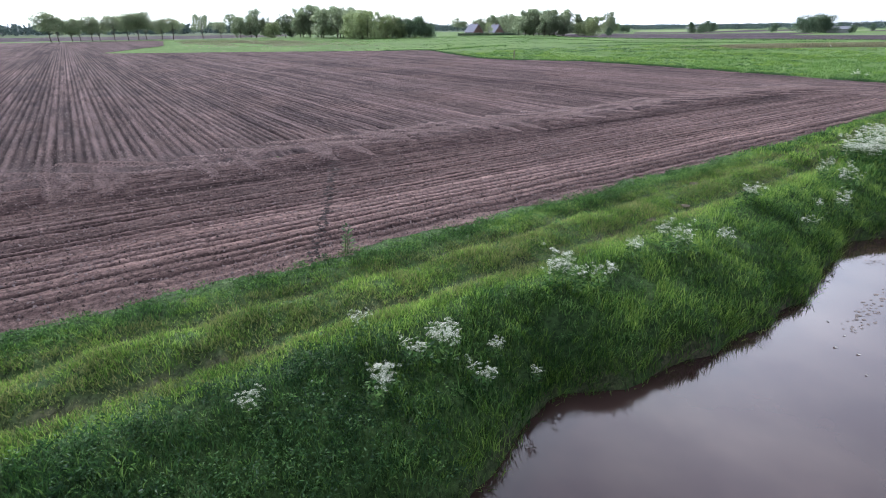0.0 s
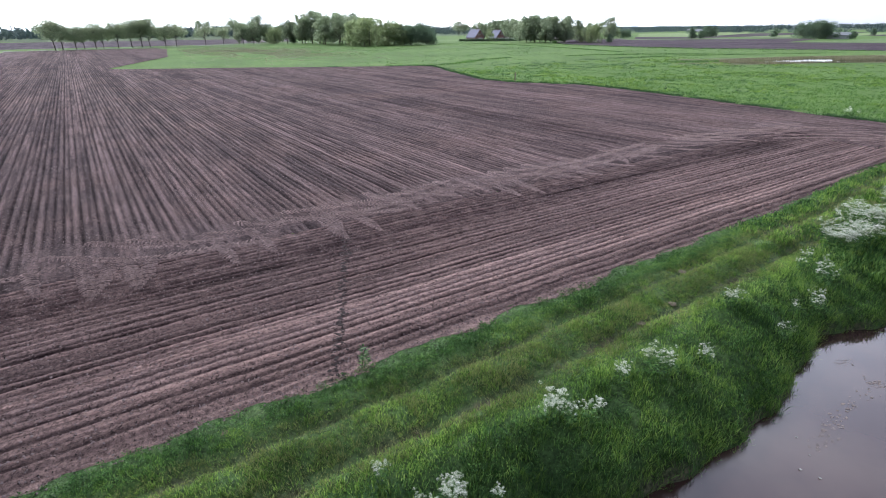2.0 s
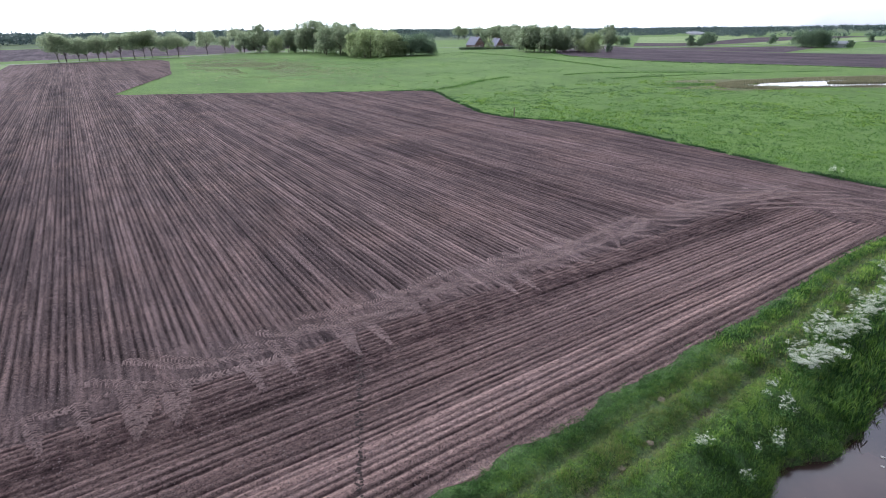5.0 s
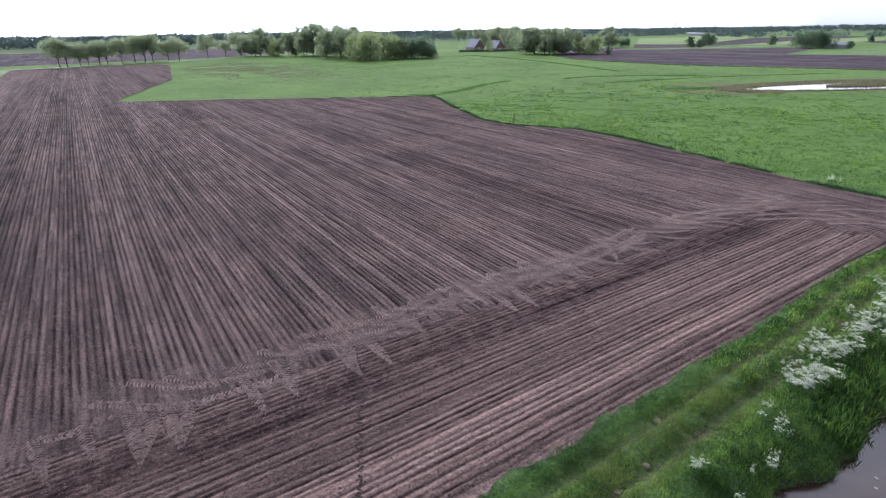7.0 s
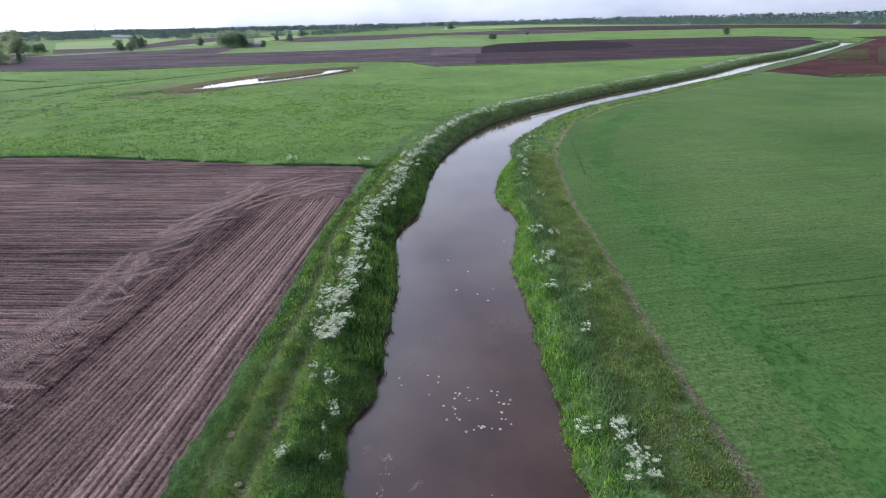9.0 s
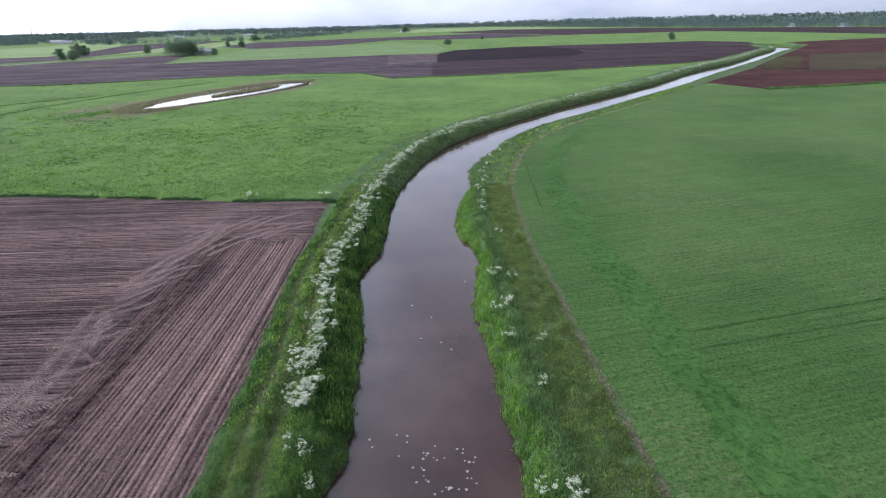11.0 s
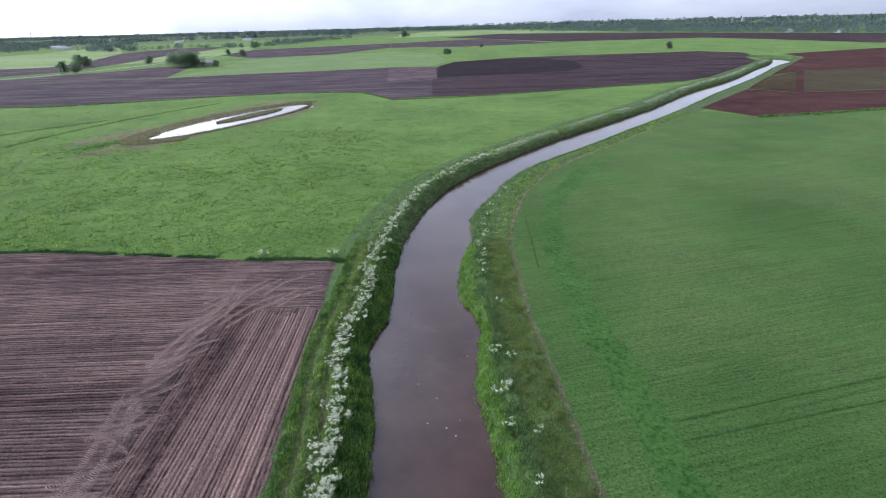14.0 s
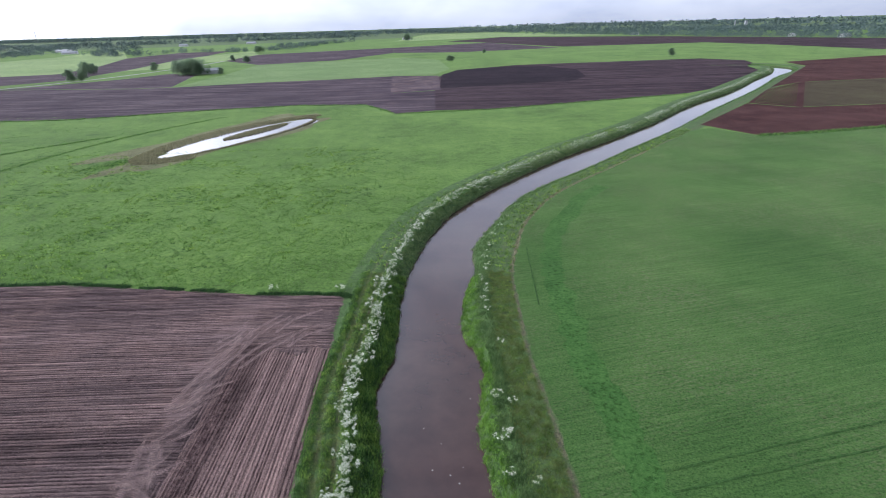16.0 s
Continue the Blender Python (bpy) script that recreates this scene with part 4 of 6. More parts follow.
# ---- grass ----
def bank_grass(bank, name, label, mat, lo, hi, bands, seed, blades_each=8, size=1.0, short=False, thick=1.0):
    """Tufts along a bank between two northings. bands: from, to offset, tufts a square metre, least and greatest length, lean."""
    r = np.random.default_rng(seed)
    i0, i1 = bank.station(lo), bank.station(hi)
    n0, n1 = int(i0), int(i1)
    run = bank.run[n1] - bank.run[n0]
    vs, fs, count = [], [], 0
    for k, (a, b, density, small, tall, lean) in enumerate(bands):
        n = int(run * (b - a) * density)
        s = np.interp(r.random(n) * run + bank.run[n0], bank.run, np.arange(len(bank.run)))
        c = bank.at(s, r.uniform(a, b, n))
        keep = value_noise(c[:, 0], c[:, 1], 0.7, seed + k) > 0.17
        c = c[keep]
        tall_here = 0.45 + 1.05 * value_noise(c[:, 0], c[:, 1], 0.8, seed + 7)
        p, owner = clustered(c, blades_each, 0.07 * size, seed + 20 + k)
        length = r.uniform(small, tall, len(p)) * tall_here[owner]
        v, f = tufts(p, length, r.uniform(0.014, 0.034, len(p)) * size * thick, np.clip(r.normal(lean, 0.15, len(p)), 0.02, 0.85), seed + 40 + k, short=short)
        vs.append(v)
        fs.append(f + count)
        count += len(v)
    tagged(solid(name, mesh_np(name, np.concatenate(vs), np.concatenate(fs)), mat), label, "grass", kind="stuff")


bank_grass(WEST, "bank_grass", "tall fresh grass on the riverbank", M_GRASS, -4, 27,
           [(-0.12, 0.35, 90, 0.14, 0.32, 0.62), (2.5, 3.2, 60, 0.07, 0.18, 0.42), (4.0, 4.8, 60, 0.05, 0.15, 0.42)], 101, thick=0.5)
bank_grass(WEST, "bank_grass", "tall fresh grass on the riverbank", M_GRASS, 5.5, 27, [(0.05, 2.6, 62, 0.1, 0.28, 0.42)], 103, thick=0.5)
# South end of the slope: its shade is put into darker blade colour.
bank_grass(WEST, "bank_grass", "tall grass on the river slope, coloured dark for its shade", M_DEEP_GREEN, -4, 5.5, [(0.05, 2.5, 62, 0.1, 0.26, 0.42)], 105, thick=0.5)
# Dark leafy blades; their large share also carries the slope's shadow contrast.
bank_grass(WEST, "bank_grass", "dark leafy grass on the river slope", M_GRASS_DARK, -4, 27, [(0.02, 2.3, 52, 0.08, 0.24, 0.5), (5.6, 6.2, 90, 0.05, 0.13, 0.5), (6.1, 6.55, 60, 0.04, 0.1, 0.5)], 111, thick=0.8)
bank_grass(WEST, "path_grass", "short yellowish grass between the ruts", M_GRASS_DRY, -4, 27,
           [(2.9, 3.4, 90, 0.05, 0.15, 0.5), (3.3, 4.0, 100, 0.03, 0.09, 0.55), (3.9, 4.95, 110, 0.05, 0.16, 0.5), (4.85, 5.5, 100, 0.03, 0.09, 0.55), (5.4, 5.8, 80, 0.05, 0.12, 0.5)], 121, 10, short=True, thick=0.85)
bank_grass(WEST, "path_grass", "short green grass over the bank top", M_GRASS, -4, 27, [(2.6, 3.5, 70, 0.05, 0.15, 0.5), (3.8, 5.0, 60, 0.05, 0.15, 0.5), (5.3, 6.1, 90, 0.04, 0.12, 0.5)], 125, 10, short=True, thick=0.85)
bank_grass(WEST, "bank_grass", "tall fresh grass on the riverbank", M_GRASS, 26, 72,
           [(-0.12, 0.3, 26, 0.25, 0.55, 0.6), (0.05, 3.3, 14, 0.25, 0.55, 0.35), (3.9, 4.9, 18, 0.12, 0.3, 0.4), (5.5, 6.2, 16, 0.12, 0.3, 0.4)], 131, size=1.7)
bank_grass(WEST, "bank_grass", "dark leafy grass on the river slope", M_GRASS_DARK, 26, 72, [(0.02, 2.4, 14, 0.3, 0.6, 0.4), (5.6, 6.5, 26, 0.07, 0.2, 0.5)], 141, size=1.7, thick=1.5)
bank_grass(WEST, "path_grass", "short yellowish grass between the ruts", M_GRASS_DRY, 26, 72, [(2.8, 5.9, 55, 0.05, 0.16, 0.5)], 145, 8, 1.2, True, 1.1)
bank_grass(EAST, "bank_grass", "bright sunlit grass on the riverbank", M_GRASS_EAST, 12, 72, [(-0.12, 0.3, 26, 0.25, 0.5, 0.6), (0.02, 1.5, 20, 0.2, 0.45, 0.35)], 151, size=1.7)
bank_grass(EAST, "bank_herbs", "greyish herbs and grass above the river slope", M_GRASS_GREY, 12, 72, [(1.3, 2.7, 17, 0.2, 0.5, 0.4)], 161, size=1.8, thick=1.4)
bank_grass(EAST, "path_grass", "short yellowish grass along the crop", M_GRASS_STRAW, 12, 72, [(2.5, 5.85, 40, 0.06, 0.2, 0.5)], 171, size=1.6, short=True, thick=1.4)
bank_grass(EAST, "straw", "dry straw and bare earth between path and crop", M_STRAW, 8, 72, [(5.8, 6.4, 60, 0.03, 0.11, 0.8)], 175, size=1.2, short=True, thick=1.2)
bank_grass(EAST, "straw", "dry straw between path and crop", M_STRAW, 72, 150, [(5.8, 6.4, 40, 0.06, 0.18, 0.7)], 177, size=2.5, short=True, thick=1.8)
bank_grass(EAST, "path_grass", "short green grass along the crop", M_GRASS, 12, 72, [(2.4, 5.8, 16, 0.07, 0.2, 0.45)], 181, size=1.4)
for bank, mat, seed in ((WEST, M_GRASS_MIX, 191), (EAST, M_GRASS_GREY, 201)):
    bank_grass(bank, "bank_grass", "tall grass on the far riverbank", mat, 72, 175, [(0.02, 2.4, 9, 0.25, 0.5, 0.4)], seed, 6, 3.0, True, 1.3)
    bank_grass(bank, "bank_grass", "tall grass on the far riverbank", mat, 175, 380, [(0.02, 2.6, 2.2, 0.25, 0.5, 0.4)], seed + 5, 6, 5.0, True, 1.6)
    bank_grass(bank, "path_grass", "grass along the far riverbank", M_GRASS, 72, 175, [(2.4, 6.2, 2.0, 0.15, 0.35, 0.45)], seed + 9, 6, 4.0, True, 2.0)
bank_grass(WEST, "bank_grass", "tall fresh grass on the riverbank", M_GRASS, -60, -4, [(0.05, 6.2, 4, 0.2, 0.5, 0.4)], 221, 6, 3.0, True, 1.6)
bank_grass(EAST, "bank_grass", "bright sunlit grass on the riverbank", M_GRASS_EAST, -60, 12, [(0.05, 5.2, 4, 0.2, 0.5, 0.4)], 231, 6, 3.0, True, 1.6)


def sown(name, label, mat, places, low, high, width, seed, spread=0.1, per=4, lean=0.45):
    r = np.random.default_rng(seed)
    c = np.column_stack([places, np.full(len(places), 0.02)])
    p, owner = clustered(c, per, spread, seed + 1)
    v, f = tufts(p, r.uniform(low, high, len(p)), np.full(len(p), width), np.clip(r.normal(lean, 0.15, len(p)), 0.05, 0.85), seed + 2, short=True)
    tagged(solid(name, mesh_np(name, v, f), mat), label, "grass", kind="stuff")


def scatter(n, x0, x1, y0, y1, seed):
    r = np.random.default_rng(seed)
    return np.column_stack([r.uniform(x0, x1, n), r.uniform(y0, y1, n)])


def crop_rows():
    p = scatter(90000, 9.8, 85, 10, 120, 301)
    far = np.hypot(p[:, 0], p[:, 1])
    p = p[np.random.default_rng(302).random(len(p)) < np.clip(1.4 - far / 90, 0, 1)]
    slope = 0.225
    row = np.round((p[:, 1] - slope * p[:, 0]) / 0.25) * 0.25
    p[:, 1] = row + slope * p[:, 0]
    edge = np.interp(p[:, 1], EAST.line[: EAST.top(), 1], EAST.line[: EAST.top(), 0]) + 6.5
    p = p[p[:, 0] > edge]
    p = p[value_noise(p[:, 0], p[:, 1], 0.5, 303) > 0.36]
    sown("crop_leaves", "rows of young green crop leaves", M_CROP_BLADE, p, 0.07, 0.17, 0.038, 305, 0.04, 4)


crop_rows()


def meadow_grass():
    p = scatter(52000, -110, 0, 66, 170, 311)
    far = np.hypot(p[:, 0], p[:, 1])
    p = p[np.random.default_rng(312).random(len(p)) < np.clip(1.7 - far / 95, 0, 1)]
    p = p[(p[:, 1] > field_north(p[:, 0]) + 0.8) & (p[:, 0] < np.interp(p[:, 1], WEST.line[: WEST.top(), 1], WEST.line[: WEST.top(), 0]) - 6)]
    p = p[value_noise(p[:, 0], p[:, 1], 2.6, 313) > 0.3]
    sown("meadow_grass", "clumpy green meadow grass", M_MEADOW_BLADE, p, 0.1, 0.28, 0.09, 315, 0.2, 4, 0.55)
    p = scatter(5200, -110, -16, 70, 160, 317)
    p = p[(value_noise(p[:, 0], p[:, 1], 5.0, 319) > 0.58) & (p[:, 1] > field_north(p[:, 0]) + 2)]
    sown("rush_clumps", "rush clumps in the meadow", M_GRASS, p, 0.15, 0.35, 0.1, 321, 0.25, 12, 0.45)
    p = scatter(12000, -120, -12, 70, 175, 371)
    p = p[(value_noise(p[:, 0], p[:, 1], 3.0, 373) > 0.52) & (value_noise(p[:, 0], p[:, 1], 18.0, 375) > 0.38) & (p[:, 1] > field_north(p[:, 0]) + 1.5) & (np.hypot(p[:, 0] + 64, p[:, 1] - 184) > 40)]
    p = p[p[:, 0] < np.interp(p[:, 1], WEST.line[: WEST.top(), 1], WEST.line[: WEST.top(), 0]) - 7]
    sown("meadow_tussocks", "small dark tussocks in the meadow grass", M_DEEP_GREEN, p, 0.1, 0.26, 0.1, 377, 0.16, 5, 0.5)
    t = np.random.default_rng(323).random(2200) ** 1.25
    x = -11.5 - 125 * t
    edge = np.column_stack([x, field_north(x) + 0.35 + np.random.default_rng(324).normal(0, 0.26, 2200)])
    edge = edge[value_noise(edge[:, 0], edge[:, 1], 1.6, 326) > 0.36]
    sown("ditch_grass", "dark rough grass along the field edge", M_DEEP_GREEN, edge, 0.14, 0.46, 0.09, 325, 0.22, 12, 0.4)
    for k, (line, wide, n) in enumerate((([(-128, 78), (-125, 81), (-127, 89), (-138, 109), (-143, 122)], 0.8, 200), ([(-325, 233), (-262, 223), (-194, 202), (-145, 182)], 0.7, 700), ([(-137, 144), (-136, 156), (-130, 166), (-112, 188)], 0.5, 260))):
        r = np.random.default_rng(340 + k)
        at = spline(line, 1.0)
        at = at[r.integers(0, len(at), n)] + r.normal(0, wide, (n, 2))
        sown("ditch_grass", "dark rough grass along a shallow meadow ditch", M_GRASS_DARK, at, 0.15, 0.4, 0.2, 350 + k, 0.4, 7, 0.4)
    r = np.random.default_rng(381)
    p = np.column_stack([r.normal(-275, 45, 9000), r.normal(72, 16, 9000)])
    p = p[(value_noise(p[:, 0], p[:, 1], 9.0, 383) > 0.35) & (p[:, 1] > np.maximum(field_north(p[:, 0]) + 4, np.interp(p[:, 0], (-372, -237, -166), (56, 40, 30)))) & (p[:, 0] > -365)]
    sown("dry_grass", "yellowish dry grass in the far meadow", M_STRAW, p, 0.12, 0.3, 0.26, 385, 0.4, 3, 0.65)
    p = scatter(5500, -330, -20, 66, 240, 361)
    p = p[(p[:, 1] > np.where(p[:, 0] > -150, field_north(p[:, 0]) + 2, 85)) & (value_noise(p[:, 0], p[:, 1], 14.0, 363) > 0.45) & (p[:, 0] < -20 - 0.0 * p[:, 1])]
    p = p[(np.hypot(p[:, 0] + 64, p[:, 1] - 186) > 42)]
    sown("meadow_tussocks", "dark grass tussocks dotted over the meadow", M_GRASS_DARK, p, 0.12, 0.32, 0.2, 365, 0.3, 5, 0.5)
    t = np.random.default_rng(327).random(700)
    d = np.column_stack([-116 + 30 * t, 142 + 83 * t]) + np.random.default_rng(328).normal(0, 0.5, (700, 2))
    d[:, 0] -= 6 * np.sin(t * 3.0)
    sown("ditch_grass", "dark rushes along a meadow drain", M_GRASS_DARK, d, 0.1, 0.25, 0.14, 329, 0.4, 7, 0.4)
    t = np.random.default_rng(331).random(220)
    d = np.column_stack([-86 - 6 * t, 150 - 10 * t]) + np.random.default_rng(332).normal(0, 2.2, (220, 2))
    sown("rush_clumps", "dark rushes at the end of the pond", M_GRASS_DARK, d, 0.15, 0.35, 0.14, 333, 0.5, 6, 0.4)


meadow_grass()


def herbs(bank, lo, hi, n, offs, seed, name, label, mat, size=1.0):
    """Leafy clumps: small leaves on low domes."""
    r = np.random.default_rng(seed)
    s = np.interp(r.uniform(bank.run[int(bank.station(lo))], bank.run[int(bank.station(hi))], n), bank.run, np.arange(len(bank.run)))
    c = bank.at(s, r.uniform(*offs, n))
    per = 48
    d = r.normal(0, 1, (n, per, 3))
    d /= np.linalg.norm(d, axis=2)[..., None]
    d[..., 2] = np.abs(d[..., 2])
    radius = r.uniform(0.14, 0.36, n)[:, None, None] * size
    p = c[:, None] + d * radius * r.uniform(0.6, 1.0, (n, per, 1)) * np.array([1, 1, 1.1])
    p = p.reshape(-1, 3)
    a, b = r.normal(0, 1, p.shape), r.normal(0, 1, p.shape)
    a /= np.linalg.norm(a, axis=1)[:, None]
    b /= np.linalg.norm(b, axis=1)[:, None]
    leaf = r.uniform(0.022, 0.055, len(p))[:, None] * size
    v = np.stack([p - a * leaf, p + b * leaf * 0.45, p + a * leaf, p - b * leaf * 0.45], 1)
    tagged(solid(name, mesh_np(name, v.reshape(-1, 3), np.arange(4 * len(p)).reshape(-1, 4)), mat), label, "herbs", kind="stuff")


herbs(WEST, -3, 28, 1000, (0.15, 2.5), 401, "bank_herbs", "dark leafy herbs on the river slope", M_HERB, 0.65)
herbs(WEST, -3, 6.0, 700, (0.1, 2.7), 402, "nettles", "dark nettles crowding the river slope", M_DEEP_GREEN, 0.75)
herbs(WEST, -3, 28, 620, (5.6, 6.6), 403, "edge_weeds", "leafy weeds along the field edge", M_HERB, 0.58)
herbs(WEST, 4, 75, 760, (2.5, 6.2), 404, "path_weeds", "dark low weeds dotted over the grassy path", M_HERB, 0.5)
herbs(WEST, 28, 75, 360, (0.15, 2.9), 405, "bank_herbs", "dark leafy herbs on the river slope", M_HERB, 1.25)
herbs(WEST, 28, 75, 260, (5.7, 6.5), 407, "edge_weeds", "leafy weeds along the field edge", M_HERB, 0.8)
herbs(EAST, 14, 75, 260, (1.2, 3.0), 409, "bank_herbs", "greyish herbs above the river slope", M_GRASS_GREY, 1.2)


herbs(EAST, 12, 60, 320, (0.1, 1.9), 411, "bank_herbs", "bright leafy herbs on the sunlit slope", M_GRASS_EAST, 1.0)


# ---- cow parsley ----
def tube(a, b, r0, r1, sides=4):
    """Verts and quads of a tapered tube."""
    a, b = np.array(a, float), np.array(b, float)
    w = (b - a) / max(1e-6, np.linalg.norm(b - a))
    u = np.cross(w, (0.3, 0.9, 0.2))
    u /= np.linalg.norm(u)
    q = np.cross(w, u)
    t = np.linspace(0, 2 * np.pi, sides, endpoint=False)
    ring = np.cos(t)[:, None] * u + np.sin(t)[:, None] * q
    v = np.concatenate([a + ring * r0, b + ring * r1])
    f = np.array([(k, (k + 1) % sides, sides + (k + 1) % sides, sides + k) for k in range(sides)])
    return v, f


class Heap:
    """Collects verts and faces of one kind."""

    def __init__(self):
        self.v, self.f, self.n = [], [], 0

    def add(self, v, f):
        self.v.append(np.asarray(v, float))
        self.f.append(np.asarray(f) + self.n)
        self.n += len(v)

    def mesh(self, name, smooth=False):
        return mesh_np(name, np.concatenate(self.v), np.concatenate(self.f), smooth)


def umbel_arrays(r, radius, florets=13):
    """A flat-topped flower head: many small five-sided florets on a shallow dome."""
    vs, fs, n = [], [], 0
    for k in range(florets):
        a, d = k * 2.4, radius * math.sqrt((k + 0.5) / florets) * 1.15
        c = np.array([math.cos(a) * d, math.sin(a) * d, radius * 0.35 * (1 - (d / radius) ** 2) + r.normal(0, 0.006)])
        s = radius * r.uniform(0.55, 0.9) / math.sqrt(florets)
        t = np.arange(5) * 2 * np.pi / 5 + r.random() * 3
        ring = c + np.stack([np.cos(t) * s, np.sin(t) * s, r.normal(0, s * 0.25, 5) - s * 0.3], 1)
        vs += [c[None] + [0, 0, s * 0.2], ring]
        fs += [(n, n + 1 + j, n + 1 + (j + 1) % 5) for j in range(5)]
        n += 6
    return np.concatenate(vs), np.array(fs)


UMBELS = [mesh_np("umbel", *umbel_arrays(np.random.default_rng(500 + k), 0.042 + 0.007 * k, 16)) for k in range(3)]
for me in UMBELS:
    me.materials.append(M_UMBEL)


def parsley(seed, stems, tall, wide, apart):
    """One plant: ribbed stems that fork, ferny leaves below, white flower heads on top. apart: the heads are parts of their own."""
    r = np.random.default_rng(seed)
    plant = empty("cow_parsley")
    stalk, leaf, heads, spots = Heap(), Heap(), Heap(), []
    for k in range(stems):
        a, d = r.random() * 6.28, wide * math.sqrt(r.random())
        foot = np.array([math.cos(a) * d * 0.35, math.sin(a) * d * 0.35, -0.25])
        top = np.array([math.cos(a) * d, math.sin(a) * d, tall * r.uniform(0.72, 1.05)])
        fork = foot + (top - foot) * 0.7
        stalk.add(*tube(foot, fork, 0.008, 0.006))
        for j in range(8 if apart else 5):
            tip = top + np.array([r.normal(0, 0.085), r.normal(0, 0.085), r.normal(0, 0.09)])
            stalk.add(*tube(fork, tip, 0.005, 0.003, 3))
            spots.append((tip, r.integers(3), r.random() * 6.28))
    for k in range(stems * 18):
        a, d = r.random() * 6.28, wide * 1.1 * math.sqrt(r.random())
        p = np.array([math.cos(a) * d, math.sin(a) * d, tall * r.uniform(0.12, 0.72)])
        u, q = r.normal(0, 1, 3), r.normal(0, 1, 3)
        u[2] *= 0.5
        u, q = u / np.linalg.norm(u), q / np.linalg.norm(q)
        s = r.uniform(0.05, 0.1)
        leaf.add(np.array([p - u * s, p + q * s * 0.4, p + u * s, p - q * s * 0.4]), np.array([(0, 1, 2, 3)]))
    solid("stems", stalk.mesh("stems"), M_STEM, plant)
    solid("foliage", leaf.mesh("foliage"), M_HERB, plant)
    for tip, kind, spin in spots:
        if apart:
            solid("umbel", UMBELS[kind], None, plant, m=pose(*tip, r.normal(0, 12), r.normal(0, 12), math.degrees(spin)))
        else:
            v, f = umbel_arrays(r, 0.07 + 0.014 * kind, 8)
            heads.add(v + tip, f)
    if not apart:
        tagged(solid("umbels", heads.mesh("umbels"), M_UMBEL, plant), kind="stuff")
    return plant


PARSLEY_LABEL = "cow parsley with flat white flower heads on the riverbank"
NEAR_KINDS = [tagged(parsley(510 + k, 4 + k, 0.75 + 0.08 * k, 0.24 + 0.05 * k, True), PARSLEY_LABEL, "wildflower", "cow parsley on the near bank") for k in range(3)]
FAR_KINDS = [tagged(parsley(530 + k, 6 + k, 0.85 + 0.08 * k, 0.4 + 0.08 * k, False), PARSLEY_LABEL, "wildflower", "cow parsley along the river") for k in range(4)]
used_kinds = set()


def bank_height(x, y):
    """The height of whichever bank lies under the place."""
    bank = WEST if x < np.interp(y, WEST.line[: WEST.top(), 1], WEST.line[: WEST.top(), 0]) + 4 else EAST
    best = min(range(max(0, int(bank.station(y)) - 30), min(len(bank.line), int(bank.station(y)) + 30)), key=lambda k: (bank.line[k][0] - x) ** 2 + (bank.line[k][1] - y) ** 2)
    off = float(np.dot(np.array([x, y]) - bank.line[best], bank.out[best]))
    return float(np.interp(off, bank.offsets, bank.heights))


def plant_at(kinds, k, x, y, size, z=None):
    ob = kinds[k % len(kinds)]
    m = pose(x, y, bank_height(x, y) if z is None else z, 0, 0, rng.random() * 360)
    if ob.name not in used_kinds:
        used_kinds.add(ob.name)
        ob.matrix_basis = m @ Matrix.Scale(size, 4)
        return
    copy_thing(ob, m @ Matrix.Scale(size / ob.scale[0], 4))


NEAR_SPOTS = [(-6.5, 3.35, 0.6), (-6.0, 5.15, 0.75), (-6.1, 5.35, 0.6), (-7.5, 5.55, 0.6), (-6.4, 6.0, 0.6), (-6.25, 6.45, 0.85), (-6.45, 6.6, 0.7), (-5.6, 6.85, 0.65), (-6.0, 7.4, 0.45), (-5.4, 7.9, 0.35),
              (-6.95, 9.7, 0.75), (-6.8, 9.95, 0.95), (-6.6, 10.1, 0.75), (-6.45, 10.7, 0.75), (-6.9, 12.3, 0.6), (-7.1, 12.6, 0.55), (-6.7, 13.5, 0.95), (-6.55, 13.85, 0.8), (-6.3, 15.2, 0.7), (-6.5, 15.5, 0.5),
              (-7.6, 18.4, 0.75), (-7.5, 18.8, 0.75), (-5.95, 19.0, 0.6), (-6.1, 21.6, 0.75), (-6.3, 22.0, 0.7), (-6.7, 23.3, 0.8), (-6.9, 23.7, 0.85), (-7.7, 23.6, 0.6), (-6.4, 20.6, 0.5), (-7.8, 24.2, 0.7)]
for k, (x, y, size) in enumerate(NEAR_SPOTS):
    plant_at(NEAR_KINDS, k, x, y, size)
for k, (x, y) in enumerate([(-7.6, 26.6), (-7.9, 26.9), (-7.4, 27.4), (-8.3, 27.5), (-7.8, 28.4), (-7.3, 28.6), (-8.5, 29.8), (-7.9, 30.4), (-8.1, 31.4), (-7.6, 31.9), (-8.6, 31.8), (-7.9, 33.1), (-8.2, 34.4),
                            (-7.6, 34.8), (-8.4, 35.6), (-8.0, 36.8), (-8.5, 38.2), (-8.3, 39.4)]):
    plant_at(FAR_KINDS, k, x, y, rng.uniform(0.9, 1.15))
    plant_at(FAR_KINDS, k + 1, x + rng.normal(0, 0.3), y + rng.normal(0.3, 0.3), rng.uniform(0.75, 1.0))
y = 40.0
while y < 118:
    s = WEST.station(np.array([y + 0.0]))
    p = WEST.at(s, np.array([2.45 + rng.normal(0, 0.45)]))[0]
    plant_at(FAR_KINDS, int(rng.integers(4)), p[0], p[1], rng.uniform(0.8, 1.2), p[2])
    y += rng.uniform(0.28, 0.85)
